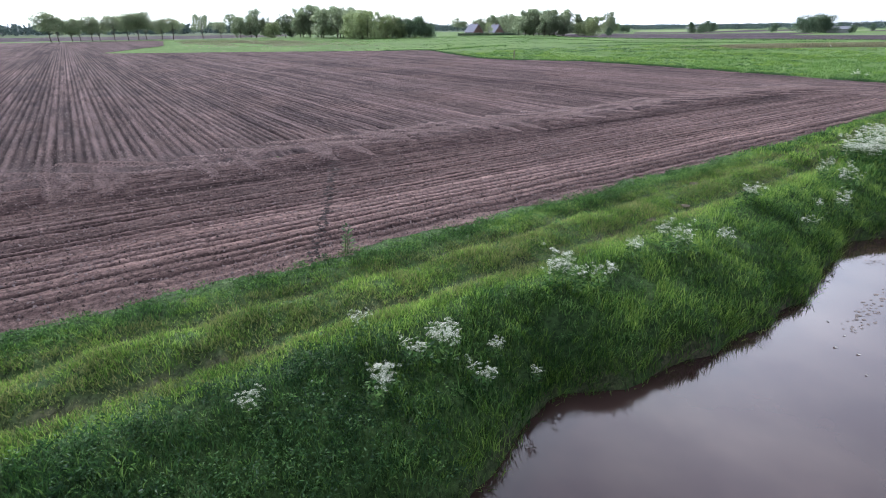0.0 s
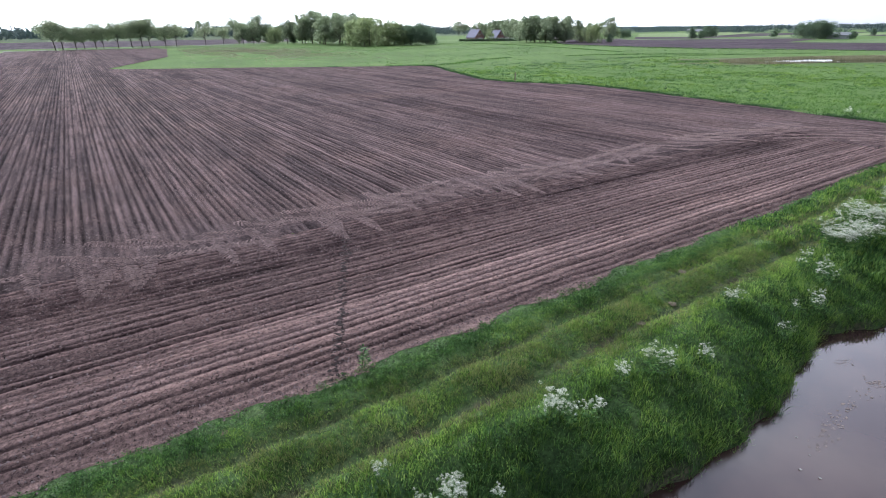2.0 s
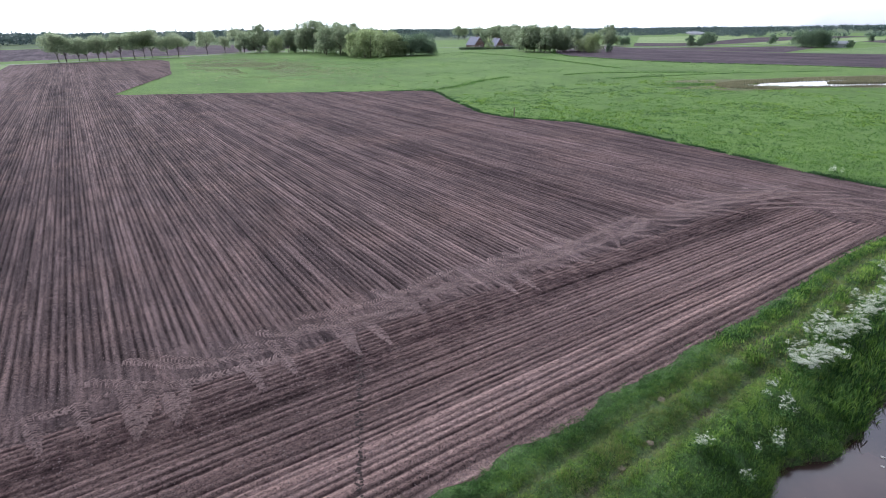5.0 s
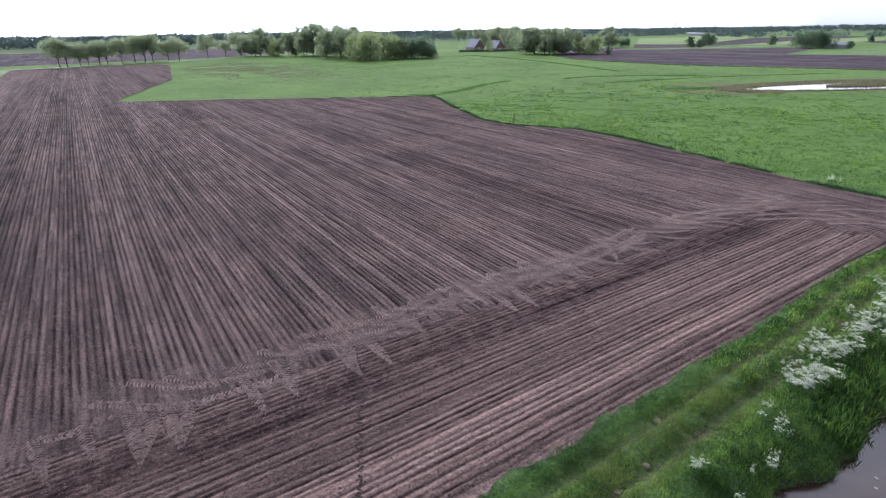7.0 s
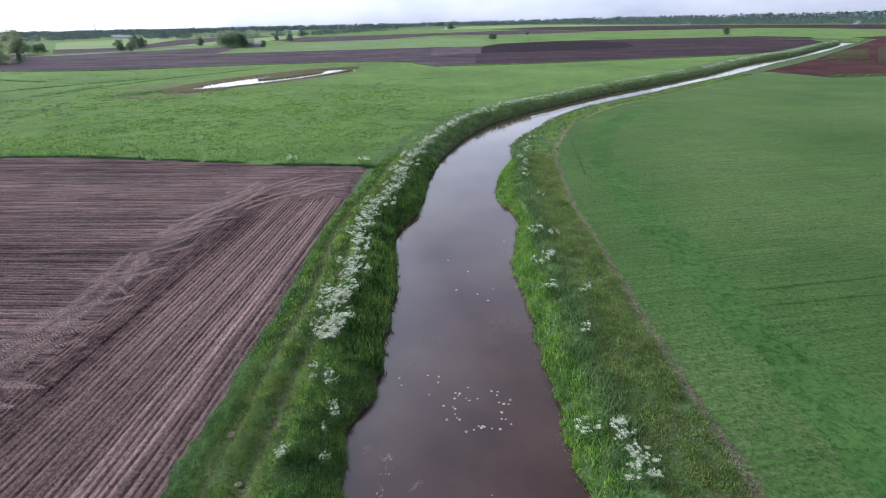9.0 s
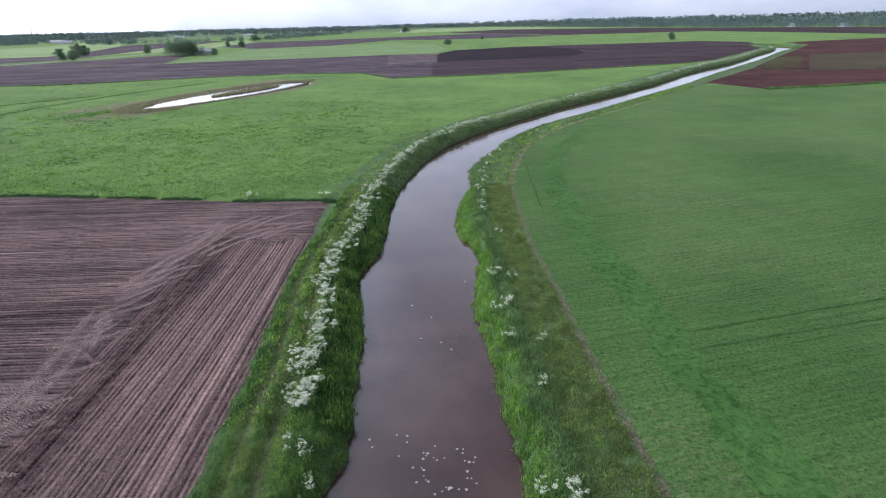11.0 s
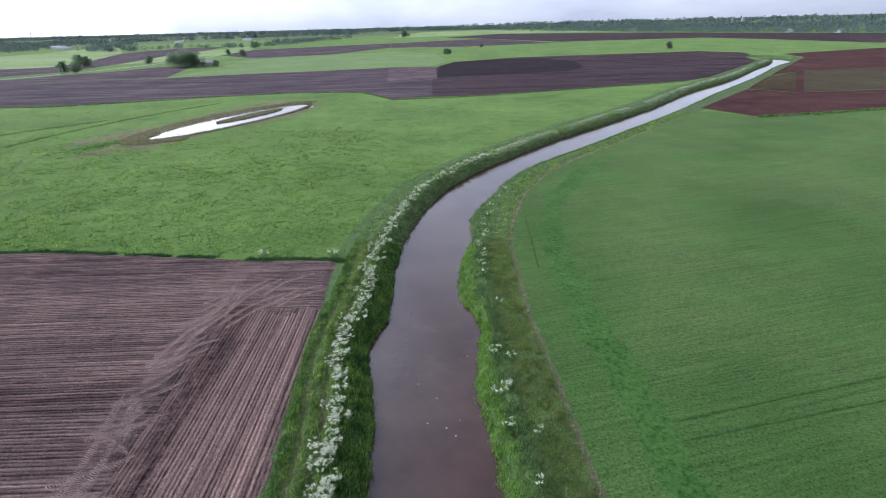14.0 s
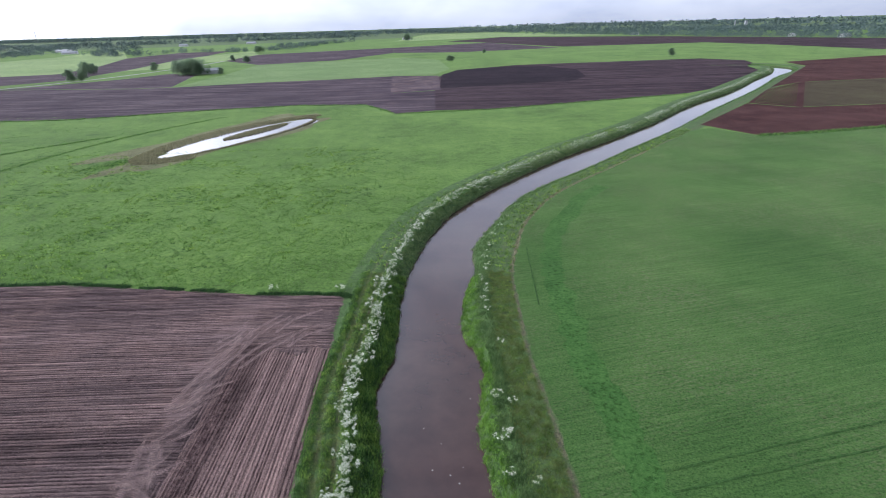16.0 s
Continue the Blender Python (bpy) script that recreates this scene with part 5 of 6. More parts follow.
for k, (x, y) in enumerate([(4.9, 17.5), (6.2, 19.8), (6.4, 19.2), (6.6, 18.8), (6.7, 18.1), (6.1, 18.3), (6.3, 20.5), (4.9, 21.1), (6.2, 20.9), (6.2, 28.3), (5.4, 38.2), (4.7, 38.2), (5.5, 43.9), (6.4, 42.4), (4.9, 34.1),
                            (6.1, 64.5), (5.6, 70.3), (8.4, 81.0), (6.9, 72.9), (4.9, 43.6), (5.6, 38.4), (6.5, 52.5), (5.6, 60.2), (5.5, 63.2), (6.2, 66.4), (5.8, 68.5), (7.6, 78.2), (7.0, 75.8), (8.0, 80.4), (7.0, 32.8),
                            (10.7, 89.0), (12.7, 93.3), (5.9, 62.0), (6.6, 71.5), (9.2, 85.0)]):
    plant_at(FAR_KINDS, k, x, y, rng.uniform(0.65, 0.95))
for x, y in ((-13.2, 66.6), (-13.8, 66.9), (-22.6, 67.2), (-23.2, 67.3)):
    plant_at(FAR_KINDS, 1, x, y, 1.0, 0.0)


def far_blossom():
    """White heads along the bank further up the river."""
    r = np.random.default_rng(561)
    run0, run1 = WEST.run[int(WEST.station(112.0))], WEST.run[int(WEST.station(360.0))]
    n = 6500
    s = np.interp(r.uniform(run0, run1, n), WEST.run, np.arange(len(WEST.run)))
    c = WEST.at(s, 1.9 + r.normal(0, 0.9, n))
    c = c[value_noise(c[:, 0], c[:, 1], 7.0, 563) > 0.3]
    c[:, 2] += r.uniform(0.5, 0.95, len(c))
    v, f = tufts(c, np.full(len(c), 0.05), np.full(len(c), 0.34), np.full(len(c), 0.6), 565, short=True)
    v = v.reshape(-1, 3, 3)
    v[:, 2, :2] += r.normal(0, 0.2, (len(c), 2))
    tagged(solid("far_blossom", mesh_np("far_blossom", v.reshape(-1, 3), f), M_UMBEL), "white cow parsley blossom along the far bank", "wildflower", kind="stuff")


far_blossom()


def thistle():
    """A single tall weed at the field's edge."""
    r = np.random.default_rng(571)
    leaf = Heap()
    weed = tagged(empty("tall_weed", pose(-11.35, 7.05, 0.03)), "tall green weed at the edge of the ploughed field", "weed")
    st = Heap()
    for k in range(4):
        st.add(*tube((r.normal(0, 0.04), r.normal(0, 0.04), -0.05), (r.normal(0, 0.07), r.normal(0, 0.07), r.uniform(0.5, 0.75)), 0.012, 0.004))
    for k in range(110):
        z = r.uniform(0.05, 0.75)
        a, d = r.random() * 6.28, 0.05 + 0.13 * (0.8 - z)
        p = np.array([math.cos(a) * d, math.sin(a) * d, z])
        u = np.array([math.cos(a), math.sin(a), 0.4])
        q = np.array([-math.sin(a), math.cos(a), 0])
        s = r.uniform(0.06, 0.12)
        leaf.add(np.array([p - u * s * 0.4, p + q * s * 0.25, p + u * s, p - q * s * 0.25]), np.array([(0, 1, 2, 3)]))
    tagged(solid("stems", st.mesh("stems"), M_STEM, weed), kind="stuff")
    solid("leaves", leaf.mesh("leaves"), M_GRASS_DARK, weed)


thistle()


# ---- floating leaves on the river ----
def lily_pad(x, y, size, turn):
    bm = bmesh.new()
    ring = [bm.verts.new((math.cos(a) * size * (1 + 0.12 * math.sin(3 * a)), math.sin(a) * size * 0.85, 0.012 + 0.006 * math.sin(2 * a))) for a in np.linspace(0.25, 6.03, 12)]
    mid = bm.verts.new((0.05 * size, 0, 0.008))
    for a, b in zip(ring, ring[1:]):
        bm.faces.new((mid, a, b))
    ob = solid("water_lily_leaf", bm, M_PAD, m=pose(x, y, WATER + 0.006, 0, 0, turn))
    tagged(ob, "pale floating water lily leaf on the river", "lily pad", "floating lily leaves")


for k in range(34):
    a = k / 34 * 2 * math.pi + rng.normal(0, 0.2)
    lily_pad(0.3 + math.cos(a) * 1.45 + rng.normal(0, 0.2), 23.5 + math.sin(a) * 1.25 + rng.normal(0, 0.25), rng.uniform(0.045, 0.095), rng.random() * 360)
for x, y in ((-3.9, 25.9), (-3.7, 25.3), (-2.4, 26.2), (-1.8, 26.1), (-1.8, 25.6), (-2.2, 24.6), (2.6, 45), (-2, 41), (-1.2, 36), (0.3, 35.4), (1.0, 34.5), (-0.4, 39), (1.4, 36.2), (-3.3, 14.8), (-2.9, 14.9), (-2.5, 14.2), (-3.4, 15.5), (-3.9, 15.9), (-2.0, 18.1), (-1.5, 18.2), (-0.4, 18.3), (0.0, 18.3), (0.4, 18.3), (0.8, 18.5), (-1.2, 18.2)):
    lily_pad(x, y, rng.uniform(0.055, 0.1) if y > 19 else rng.uniform(0.025, 0.05), rng.random() * 360)


def scum(x, y, length, width, turn, seed):
    """A thin ragged film of pale pollen and foam on the water."""
    r = np.random.default_rng(seed)
    bm = bmesh.new()
    for k in range(46):
        t = r.uniform(-0.5, 0.5)
        cx, cy, size = t * length, r.normal(0, width * 0.3), width * r.uniform(0.03, 0.14) * (1.1 - abs(t))
        ring = [bm.verts.new((cx + math.cos(a) * size * r.uniform(0.6, 1.5), cy + math.sin(a) * size * r.uniform(0.4, 1.0), 0.0001 * k)) for a in np.linspace(0, 6.28, 10)[:-1]]
        bm.faces.new(ring)
    ob = solid("floating_scum", bm, M_SCUM, m=pose(x, y, WATER + 0.004, 0, 0, turn))
    tagged(ob, "pale film of pollen and foam on the river", "foam", kind="stuff")


for k, place in enumerate([(-3.65, 18.6, 2.6, 0.5, 88), (-3.7, 20.3, 0.5, 0.4, 30), (-2.3, 18.9, 0.8, 0.3, 60), (-4.7, 20.8, 0.7, 0.25, 80), (-3.5, 16.6, 1.6, 0.45, 95)]):
    scum(*place, 575 + k)


# ---- trees ----
def crown_cloud(r, centres, radii, count, size, flat=1.0):
    """Small leaf clumps near the skin of several uneven lobes."""
    pick = r.integers(0, len(centres), count)
    d = r.normal(0, 1, (count, 3))
    d /= np.linalg.norm(d, axis=1)[:, None]
    p = centres[pick] + d * (radii[pick] * r.uniform(0.45, 1.05, count))[:, None] * np.array([1, 1, flat])
    a, b = r.normal(0, 1, (count, 3)), r.normal(0, 1, (count, 3))
    a /= np.linalg.norm(a, axis=1)[:, None]
    b -= a * (a * b).sum(1)[:, None]
    b /= np.linalg.norm(b, axis=1)[:, None]
    s = r.uniform(0.5, 1.0, count)[:, None] * size
    v = np.stack([p - a * s, p - b * s * 0.6, p + a * s * 0.9, p + b * s * 0.6], 1)
    return v.reshape(-1, 3), np.arange(4 * count).reshape(-1, 4)


def tree(seed, tall, spread, clear, lobes, leaves, leaf, mat, trunks=1, flat=0.8):
    """A tree of unit base at the origin: tapered trunk with limbs, crown of leaf clumps."""
    r = np.random.default_rng(seed)
    thing = empty("tree")
    wood, centres, radii = Heap(), [], []
    for n in range(trunks):
        foot = np.array([r.normal(0, 0.25 * spread) if trunks > 1 else 0, r.normal(0, 0.25 * spread) if trunks > 1 else 0, -0.3])
        lean = np.array([r.normal(0, 0.06), r.normal(0, 0.06), 1.0])
        top = foot + lean * tall * 0.72
        knee = foot + (top - foot) * 0.45 + np.array([r.normal(0, 0.25), r.normal(0, 0.25), 0])
        g = 0.019 * tall / math.sqrt(trunks)
        wood.add(*tube(foot, knee, g, g * 0.7, 7))
        wood.add(*tube(knee, top, g * 0.7, g * 0.2, 6))
        for k in range(lobes // trunks):
            h = clear + (1 - clear) * r.random()
            start = foot + (top - foot) * min(1, max(0.3, h - 0.1))
            a = r.random() * 6.28
            reach = spread * (0.35 + 0.65 * math.sin(math.pi * min(1, max(0.12, (h - clear) / (1 - clear) * 0.75 + 0.2)))) * r.uniform(0.55, 1)
            end = np.array([foot[0] + math.cos(a) * reach, foot[1] + math.sin(a) * reach, tall * (h * 0.92 + 0.02)])
            bend = start + (end - start) * 0.5 + np.array([0, 0, 0.05 * tall])
            wood.add(*tube(start, bend, g * 0.33, g * 0.2, 4))
            wood.add(*tube(bend, end, g * 0.2, g * 0.07, 4))
            centres.append(end)
            radii.append(spread * r.uniform(0.28, 0.48))
        for k in range(6):
            h = clear + (1 - clear) * (0.35 + 0.6 * k / 6)
            centres.append(np.array([foot[0] + r.normal(0, spread * 0.2), foot[1] + r.normal(0, spread * 0.2), tall * h * 0.88]))
            radii.append(spread * r.uniform(0.4, 0.6) / math.sqrt(trunks))
    solid("trunk", wood.mesh("trunk", True), M_BARK, thing)
    v, f = crown_cloud(r, np.array(centres), np.array(radii), leaves, leaf, flat)
    solid("crown", mesh_np("crown", v, f), mat, thing)
    return thing


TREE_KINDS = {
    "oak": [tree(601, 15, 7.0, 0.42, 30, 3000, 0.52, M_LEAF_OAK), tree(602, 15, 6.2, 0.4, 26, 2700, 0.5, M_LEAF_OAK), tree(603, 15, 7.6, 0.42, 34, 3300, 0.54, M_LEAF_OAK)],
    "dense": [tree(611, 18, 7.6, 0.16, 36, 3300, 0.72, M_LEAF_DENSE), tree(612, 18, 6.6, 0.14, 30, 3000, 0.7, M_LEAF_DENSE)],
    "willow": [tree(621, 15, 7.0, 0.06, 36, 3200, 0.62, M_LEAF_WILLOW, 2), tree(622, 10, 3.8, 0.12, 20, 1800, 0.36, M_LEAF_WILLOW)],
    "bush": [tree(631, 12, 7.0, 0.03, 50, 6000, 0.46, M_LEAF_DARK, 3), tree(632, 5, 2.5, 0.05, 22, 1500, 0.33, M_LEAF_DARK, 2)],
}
TREE_HEIGHTS = {"oak": (15, 15, 15), "dense": (18, 18), "willow": (15, 10), "bush": (12, 5)}
used_trees = set()


def tree_at(kind, which, x, y, tall, label):
    ob = TREE_KINDS[kind][which]
    k = tall / TREE_HEIGHTS[kind][which]
    m = pose(x, y, 0, 0, 0, rng.random() * 360)
    if ob.name in used_trees:
        made = copy_thing(ob, m @ Matrix.Scale(k / ob.scale[0], 4))
    else:
        used_trees.add(ob.name)
        ob.matrix_basis = m @ Matrix.Scale(k, 4)
        made = ob
    tagged(made, label, "tree" if kind != "bush" else "bush", kind + " trees" if kind != "bush" else "field shrubs")


def grove(kind, label, places):
    """Trees of one kind that stand together."""
    for k, (x, y, h) in enumerate(places):
        tree_at(kind, k % len(TREE_KINDS[kind]), x, y, h, label)


grove("oak", "roadside oak with thin spring foliage beside the lane",
      [(-381, -4, 15.5), (-383, -0.5, 14), (-388, 6, 12.5), (-391, 10, 12), (-395, 16, 14), (-398, 20, 13), (-402, 28, 14.5), (-408, 36, 16), (-412, 42, 16.5), (-414, 47, 17),
       (-405, 55, 12.5), (-409, 62, 14.5), (-428, 84, 16), (-450, 101, 12), (-460, 115, 18)])
grove("oak", "tall slim tree on the skyline beyond the farm",
      [(-700, 494, 20), (-693, 500, 17), (-674, 512, 19), (-655, 520, 18), (-646, 525, 21), (-640, 530, 19), (-634, 536, 18), (-627, 541, 22), (-611, 560, 16), (-606, 566, 15)])
grove("dense", "tall broad tree in full leaf along the lane",
      [(-445, 126, 20), (-440, 133, 15), (-425, 142, 16), (-420, 152, 21), (-408, 155, 22), (-412, 163, 22.5), (-398, 160, 20), (-392, 170, 21), (-371, 163, 19.5), (-366, 169, 20),
       (-385, 178, 18), (-352, 176, 17), (-345, 150, 18), (-335, 158, 17), (-354, 144, 17), (-430, 118, 15), (-402, 148, 17), (-378, 152, 16), (-345, 168, 15), (-358, 160, 17), (-437, 112, 14)])
grove("dense", "broad leafy tree sheltering the brick farm",
      [(-398, 338, 17), (-388, 345, 15), (-402, 322, 16), (-415, 346, 17), (-405, 352, 15), (-392, 356, 18), (-378, 350, 14), (-410, 318, 14), (-384, 330, 15), (-372, 322, 12), (-334, 396, 17), (-326, 388, 13)])
grove("dense", "broad leafy tree in the clump at the meadow's end",
      [(-290, 262, 16), (-285, 265, 16.7), (-292, 272, 17), (-282, 272, 16), (-276, 271, 16), (-300, 275, 17), (-275, 282, 15), (-283, 292, 17), (-280, 300, 14), (-296, 280, 15), (-306, 270, 13),
       (-268, 276, 13), (-288, 283, 16), (-262, 292, 12), (-272, 262, 12)])
grove("willow", "light green willow by the meadow",
      [(-300, 149, 17), (-312, 160, 16), (-318, 170, 15), (-302, 174, 9), (-254, 288, 12.5), (-262, 283, 8), (-270, 300, 11), (-340, 270, 9), (-420, 130, 12), (-330, 402, 9), (-310, 148, 15), (-322, 156, 16), (-306, 166, 14)])
for x, y, h in ((-306, 182, 13), (-312, 190, 13.5), (-318, 182, 12), (-300, 190, 9), (-330, 410, 8)):
    tree_at("bush", 0, x, y, h, "dense dark green thicket beside the willows")
for x, y, h in ((-198, 452, 13), (-189, 455, 12), (-205, 458, 11), (-257, 849, 10), (-54, 1263, 15)):
    tree_at("bush", 0, x, y, h, "dense dark green clump between the fields")
for x, y, h in ((-172, 454, 5.1), (-273, 427, 8.4), (-268, 430, 7), (-308, 503, 10), (-302, 500, 8.5), (-256, 517, 7.3), (-224, 639, 6.4), (-197, 600, 6.9), (15.4, 536, 5.2), (17.5, 537, 4.4), (60, 660, 3.7), (222, 519, 6.5),
                (-420, 145, 5), (-395, 190, 5), (-250, 297, 5), (-318, 292, 4)):
    tree_at("bush", 1, x, y, h, "small round dark bush in the fields")


def far_woods():
    """Belts of wood near the horizon: many clumps of leaves."""
    r = np.random.default_rng(701)
    belts = [([(330, 1420), (400, 1290), (430, 1215), (500, 1020), (556, 868), (610, 745), (700, 500), (820, 200), (900, -200)], 120, 6.5, 11, 1700, 96),
             ([(460, 1700), (700, 1400), (850, 1000), (950, 700), (1150, 200)], 420, 8, 14, 1500, 22),
             ([(500, 3000), (1200, 2300), (1700, 1500), (2000, 600)], 700, 14, 22, 1100, 10),
             ([(-650, 1190), (-440, 860), (-408, 930), (-268, 885), (-244, 1078), (-200, 1230)], 60, 5, 10, 230, 46)]
    belts += [([(-2700, 2500), (-1500, 2500), (-600, 2350), (0, 2200), (360, 1900)], 260, 10, 17, 1700, 20),
             ([(-3000, -700), (-2500, 300), (-2400, 1200), (-2300, 2300)], 300, 15, 22, 1300, 16),
             ([(-1500, -900), (-1150, -350), (-1050, 60), (-1100, 420), (-1150, 800)], 130, 12, 20, 1100, 34),
             ([(-900, 480), (-760, 640), (-700, 880), (-820, 1250)], 90, 6, 12, 220, 40),
             ([(-1700, 1500), (-1200, 1580), (-800, 1500), (-480, 1640), (-200, 1760)], 70, 8, 14, 520, 22),
             ([(-1500, 1150), (-1000, 1320), (-700, 1290)], 40, 6, 12, 190, 26),
             ([(-1300, 760), (-1000, 900), (-860, 1010)], 40, 6, 11, 120, 30)]
    vs, count = [], 0
    for line, deep, low, high, n, per in belts:
        p = spline([np.array(q, float) for q in line], 20.0)
        c = p[r.integers(0, len(p), n)] + np.clip(r.normal(0, 1, (n, 2)), -1.6, 1.6) * deep * 0.35
        h = r.uniform(low, high, n) * (0.8 + 0.4 * value_noise(c[:, 0], c[:, 1], 90.0, 703))
        d = r.normal(0, 1, (n, per, 3))
        d /= np.linalg.norm(d, axis=2)[..., None]
        d *= r.uniform(0.6, 1.0, (n, per, 1))
        q = np.column_stack([c, h * 0.5])[:, None] + d * np.stack([h * 0.65, h * 0.65, h * 0.45], 1)[:, None]
        a, b = r.normal(0, 1, q.shape), r.normal(0, 1, q.shape)
        s = (h * 0.55 / math.sqrt(per))[:, None, None] * (1.0 if per > 60 else 1.6)
        a, b = a / np.linalg.norm(a, axis=2)[..., None] * s, b / np.linalg.norm(b, axis=2)[..., None] * s
        vs.append(np.stack([q - a, q + a * 0.7 - b * 0.6, q + b], 2).reshape(-1, 3))
    v = np.concatenate(vs)
    v[:, 2] = np.maximum(v[:, 2], 0.0)
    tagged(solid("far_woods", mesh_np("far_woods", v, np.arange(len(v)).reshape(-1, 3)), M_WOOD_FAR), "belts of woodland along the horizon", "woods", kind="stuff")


far_woods()


# ---- farm and far buildings ----
def block(sx, sy, sz, bevel=0.0):
    bm = bmesh.new()
    bmesh.ops.create_cube(bm, size=1.0)
    bmesh.ops.scale(bm, vec=(sx, sy, sz), verts=bm.verts)
    bmesh.ops.translate(bm, vec=(0, 0, sz / 2), verts=bm.verts)
    if bevel:
        bmesh.ops.bevel(bm, geom=bm.edges[:], offset=bevel, segments=1, affect="EDGES")
    return bm


def gabled(length, width, eave, ridge):
    """Walls with a gable at each end."""
    bm = bmesh.new()
    l, w = length / 2, width / 2
    ends = [[bm.verts.new((x, y, z)) for y, z in ((-w, 0), (w, 0), (w, eave), (0, ridge), (-w, eave))] for x in (-l, l)]
    bm.faces.new(ends[0][::-1])
    bm.faces.new(ends[1])
    for k in range(5):
        bm.faces.new((ends[0][k], ends[0][(k + 1) % 5], ends[1][(k + 1) % 5], ends[1][k]))
    bmesh.ops.recalc_face_normals(bm, faces=bm.faces)
    return bm


def roof_slab(length, width, eave, ridge, side):
    """One slope of a roof, 0.2 m thick."""
    bm = bmesh.new()
    l, w = length / 2 + 0.4, width / 2 + 0.5
    drop = (ridge - eave) * 0.5 / (width / 2)
    low = (side * w, eave - drop + 0.05)
    pts = [(0, ridge + 0.05), low, (low[0], low[1] + 0.22), (0, ridge + 0.27)]
    ends = [[bm.verts.new((x, y, z)) for y, z in pts] for x in (-l, l)]
    bm.faces.new(ends[0])
    bm.faces.new(ends[1][::-1])
    for k in range(4):
        bm.faces.new((ends[0][k], ends[0][(k + 1) % 4], ends[1][(k + 1) % 4], ends[1][k]))
    bmesh.ops.recalc_face_normals(bm, faces=bm.faces)
    return bm


def house(x, y, turn, length, width, eave, ridge, wall, roof, label, windows=True, name="farmhouse"):
    h = tagged(empty(name, pose(x, y, 0, 0, 0, turn)), label, "house" if windows else "shed")
    solid("wall", gabled(length, width, eave, ridge), wall, h)
    for side in (-1, 1):
        solid("roof", roof_slab(length, width, eave, ridge, side), roof, h)
    if not windows:
        solid("door", block(0.08, width * 0.35, eave * 0.8), M_SHEET, h, m=pose(length / 2 + 0.05, 0, 0))
        return
    solid("chimney", block(0.9, 0.9, 1.8, 0.04), M_BRICK, h, m=pose(length * 0.2, 0, ridge - 0.6))
    for side in (-1, 1):
        for k in range(4):
            w = solid("window", block(1.3, 0.1, 1.4), M_FRAME_WHITE, h, m=pose(-length / 2 + length * (k + 0.6) / 4.4, side * (width / 2 + 0.03), 1.0))
            solid("pane", block(1.1, 0.04, 1.2), M_GLASS_DARK, w, m=pose(0, side * 0.05, 0.1))
    for z, ys in ((1.0, (-2.6, 2.6)), (4.4, (-1.2, 1.2))):
        for q in ys:
            w = solid("window", block(0.1, 1.2, 1.4), M_FRAME_WHITE, h, m=pose(length / 2 + 0.03, q, z))
            solid("pane", block(0.04, 1.0, 1.2), M_GLASS_DARK, w, m=pose(0.05, 0, 0.1))
    d = solid("door", block(0.1, 1.1, 2.1), M_FRAME_WHITE, h, m=pose(length / 2 + 0.03, 0, 0))
    solid("handle", block(0.08, 0.06, 0.12), M_STEEL, d, m=pose(0.06, 0.4, 1.0))


house(-400, 301, 3, 12, 10.5, 2.6, 8.6, M_BRICK, M_TILE, "brick farmhouse with a steep grey tiled roof")
house(-369, 299, 5, 11, 9.5, 2.4, 7.8, M_BRICK, M_TILE, "brick barn with a steep grey tiled roof")
house(-184, 464, 15, 14, 6, 2.6, 4.2, M_WALL_PALE, M_SHEET, "pale shed beside the dark shrubs", False, "shed")
for x, y, a, l in ((-640, 1010, 20, 40), (-720, 1120, -10, 55), (-560, 1290, 5, 30), (-60, 1330, 30, 26), (430, 1205, 10, 24), (560, 880, 40, 22), (585, 800, 20, 26), (-420, 1330, 0, 34)):
    house(x, y, a, l * 0.6, 9, 2.6, 5.2, M_WALL_PALE, M_SHEET, "far pale farm building with a grey roof", False, "farm_building")


def mast(x, y, tall):
    m = tagged(empty("lattice_mast", pose(x, y, 0)), "slender steel mast on the horizon", "mast")
    w = Heap()
    for a in range(3):
        c, s = math.cos(a * 2.094), math.sin(a * 2.094)
        w.add(*tube((c * 2, s * 2, 0), (c * 0.8, s * 0.8, tall), 0.8, 0.5, 4))
    solid("pole", w.mesh("pole"), M_STEEL, m)
    w = Heap()
    for k in range(10):
        z, r1 = tall * k / 10, 2 - 1.2 * k / 10
        w.add(*tube((r1, 0, z), (-r1 / 2, r1 * 0.8, z + tall / 10), 0.25, 0.25, 3))
    solid("brace", w.mesh("brace"), M_STEEL, m)


mast(-1711, 2498, 52)


def chimney_works(x, y):
    h = tagged(empty("factory", pose(x, y, 0)), "far grey tower block behind the woods", "tower")
    solid("tower", block(6, 6, 18, 0.2), M_SHEET, h)
    solid("chimney", block(2.5, 2.5, 20, 0.2), M_SHEET, h, m=pose(-30, 0, 0))


chimney_works(860, 1560)


def fence_post(x, y):
    p = tagged(empty("fence_post", pose(x, y, -0.2)), "weathered wooden post at the meadow's edge", "post")
    solid("post", block(0.16, 0.16, 1.9, 0.02), M_POST, p)


fence_post(-75.1, 67.3)


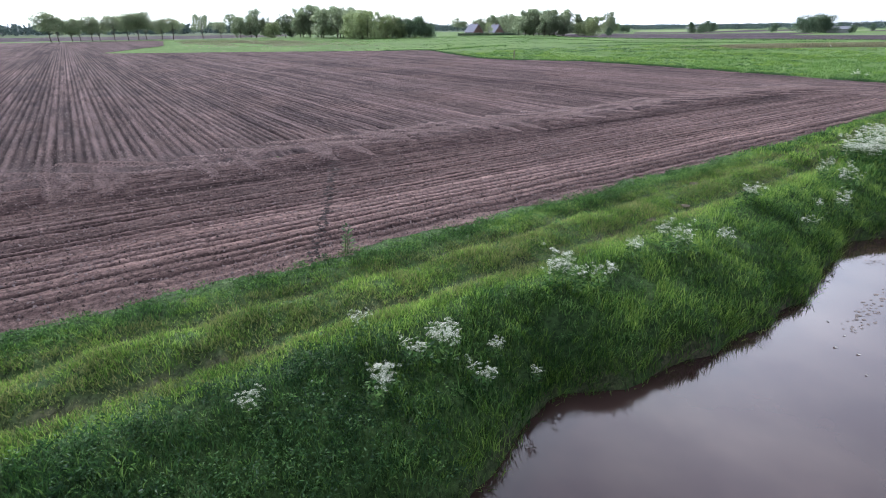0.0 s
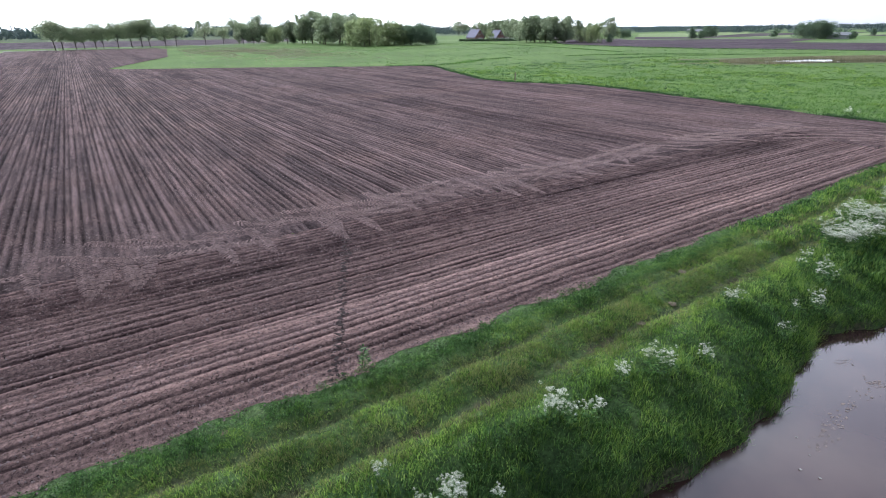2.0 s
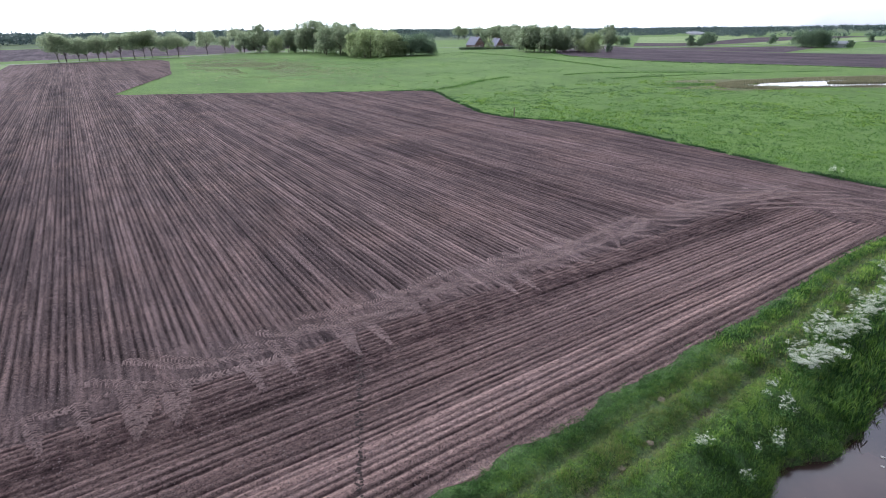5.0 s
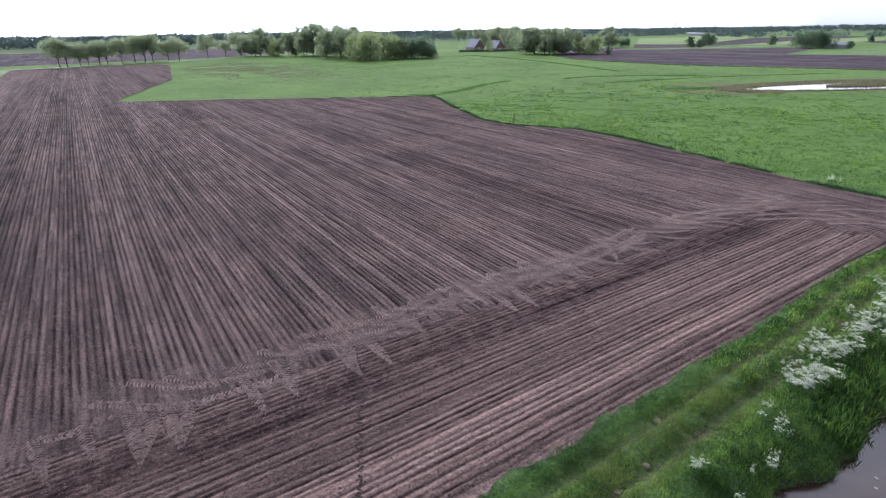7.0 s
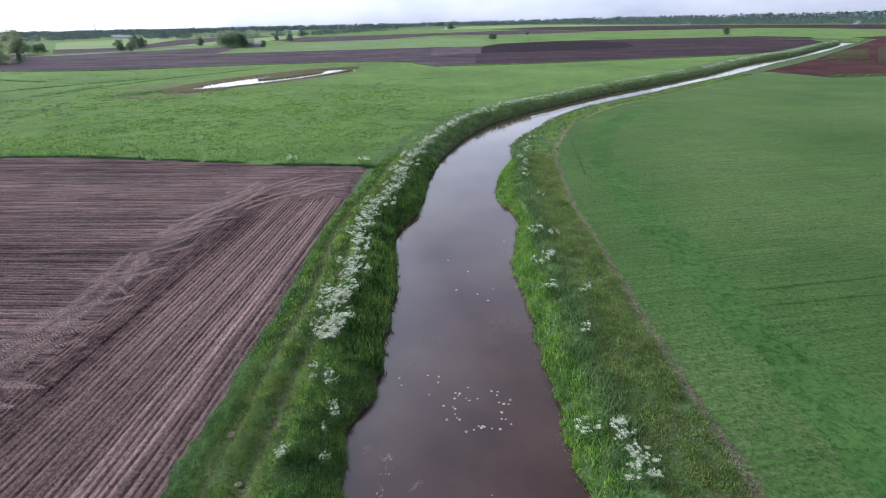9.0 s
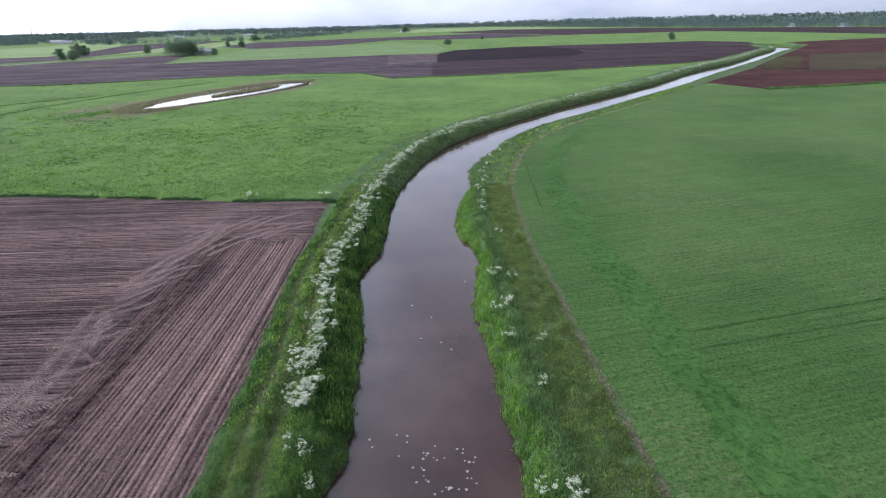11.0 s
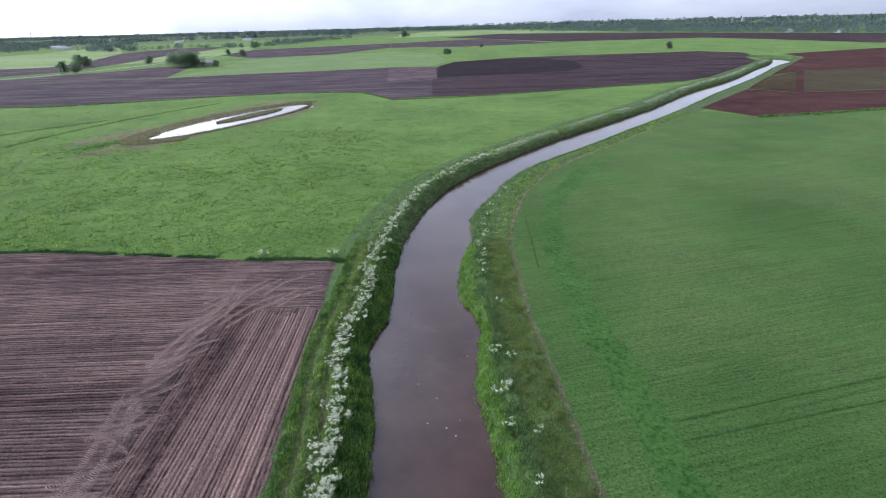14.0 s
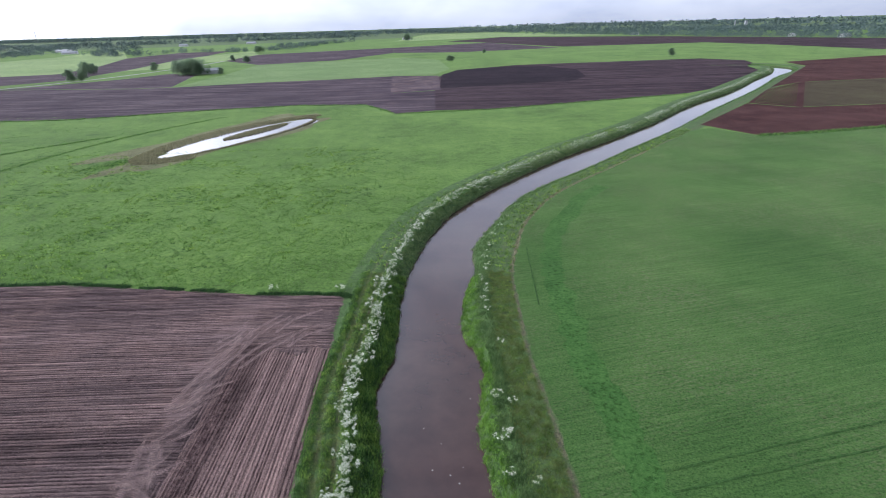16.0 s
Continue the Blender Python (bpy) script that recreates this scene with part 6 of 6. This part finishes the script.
def mole_hill(x, y, size, seed):
    """A small heap of bare crumbly earth."""
    r = np.random.default_rng(seed)
    a, d = np.meshgrid(np.linspace(0, 2 * np.pi, 13)[:-1], np.array([0.15, 0.45, 0.75, 1.0, 1.2]), indexing="ij")
    k = 1 + r.normal(0, 0.14, a.shape)
    z = size * 0.12 * (1 - (d / 1.2) ** 2) + r.normal(0, 0.01, a.shape) - 0.01 * d
    v = np.stack([np.cos(a) * d * size * k, np.sin(a) * d * size * k, z], -1)
    v = np.concatenate([v, v[:1]])
    tagged(solid("mole_hill", mesh_np("mole_hill", v.reshape(-1, 3), grid_faces(13, 5)[:, ::-1]), M_EARTH, m=pose(x, y, bank_height(x, y))), "small mound of bare brown earth in the grass", "mole hill", "mole hills on the bank")


for k, (x, y, size) in enumerate([(-8.6, 7.0, 0.13), (-10.9, 3.2, 0.12), (-8.95, 17.55, 0.12), (-8.8, 15.6, 0.15), (-10.45, 22.7, 0.15), (-10.4, 20.2, 0.15), (-10.75, 18.95, 0.11), (-10.2, 16.8, 0.13), (-9.96, 18.9, 0.1), (-10.6, 25.2, 0.13), (-10.5, 28.9, 0.17), (-9.3, 26.5, 0.13)]):
    mole_hill(x, y, size, 840 + k)


def hedge(points, tall, label):
    """A clipped hedge: small leaves over a long low body."""
    r = np.random.default_rng(811)
    line = spline(points, 0.5)
    n = len(line) * 60
    p = line[r.integers(0, len(line), n)] + r.normal(0, 0.45, (n, 2))
    c = np.column_stack([p, r.uniform(0.0, tall, n)])
    a, b = r.normal(0, 0.16, (n, 3)), r.normal(0, 0.16, (n, 3))
    v = np.stack([c - a, c - b, c + a, c + b], 1)
    tagged(solid("hedge", mesh_np("hedge", v.reshape(-1, 3), np.arange(4 * n).reshape(-1, 4)), M_LEAF_DARK), label, "hedge")


hedge([(-368, 262), (-352, 284), (-344, 306)], 1.8, "dark hedge in front of the farm")


def planted_rows():
    """Plants set out in wide rows on the red field by the river bend."""
    a, b, c, d = (np.array(q, float) for q in ((130, 222), (161, 263), (190, 286), (141, 211)))
    out = []
    for u in np.linspace(0.02, 0.98, 60):
        for w in np.linspace(0.04, 0.96, 20):
            out.append((a * (1 - u) + b * u) * (1 - w) + (d * (1 - u) + c * u) * w)
    sown("planted_rows", "young plants in wide rows on red earth", M_GRASS_DARK, np.array(out), 0.15, 0.3, 0.16, 821, 0.15, 4, 0.4)
    t = np.random.default_rng(823).random(700)
    x = 96 + 200 * t
    edge = np.column_stack([x, np.interp(x, (96, 118, 140, 420), (158.6, 161.2, 166, 211)) + np.random.default_rng(824).normal(0, 0.5, 700)])
    sown("ditch_grass", "dark rough grass along the edge of the red field", M_GRASS_DARK, edge, 0.4, 0.8, 0.2, 825, 0.4, 10, 0.35)
    t = np.random.default_rng(827).random(900)
    k = np.array([(-300, 299), (-262, 261), (-228, 240), (-180, 231), (-156, 230), (-136, 235), (-115, 242), (-95, 248), (-62, 254), (-31, 249), (-20, 230), (-16, 220), (22, 225), (80, 243), (118, 255)])
    x = -300 + 418 * t
    edge = np.column_stack([x, np.interp(x, k[:, 0], k[:, 1]) + np.random.default_rng(828).normal(0, 0.4, 900)])
    sown("ditch_grass", "rough grass between meadow and dark field", M_GRASS_DARK, edge, 0.3, 0.6, 0.25, 829, 0.5, 8, 0.4)


planted_rows()
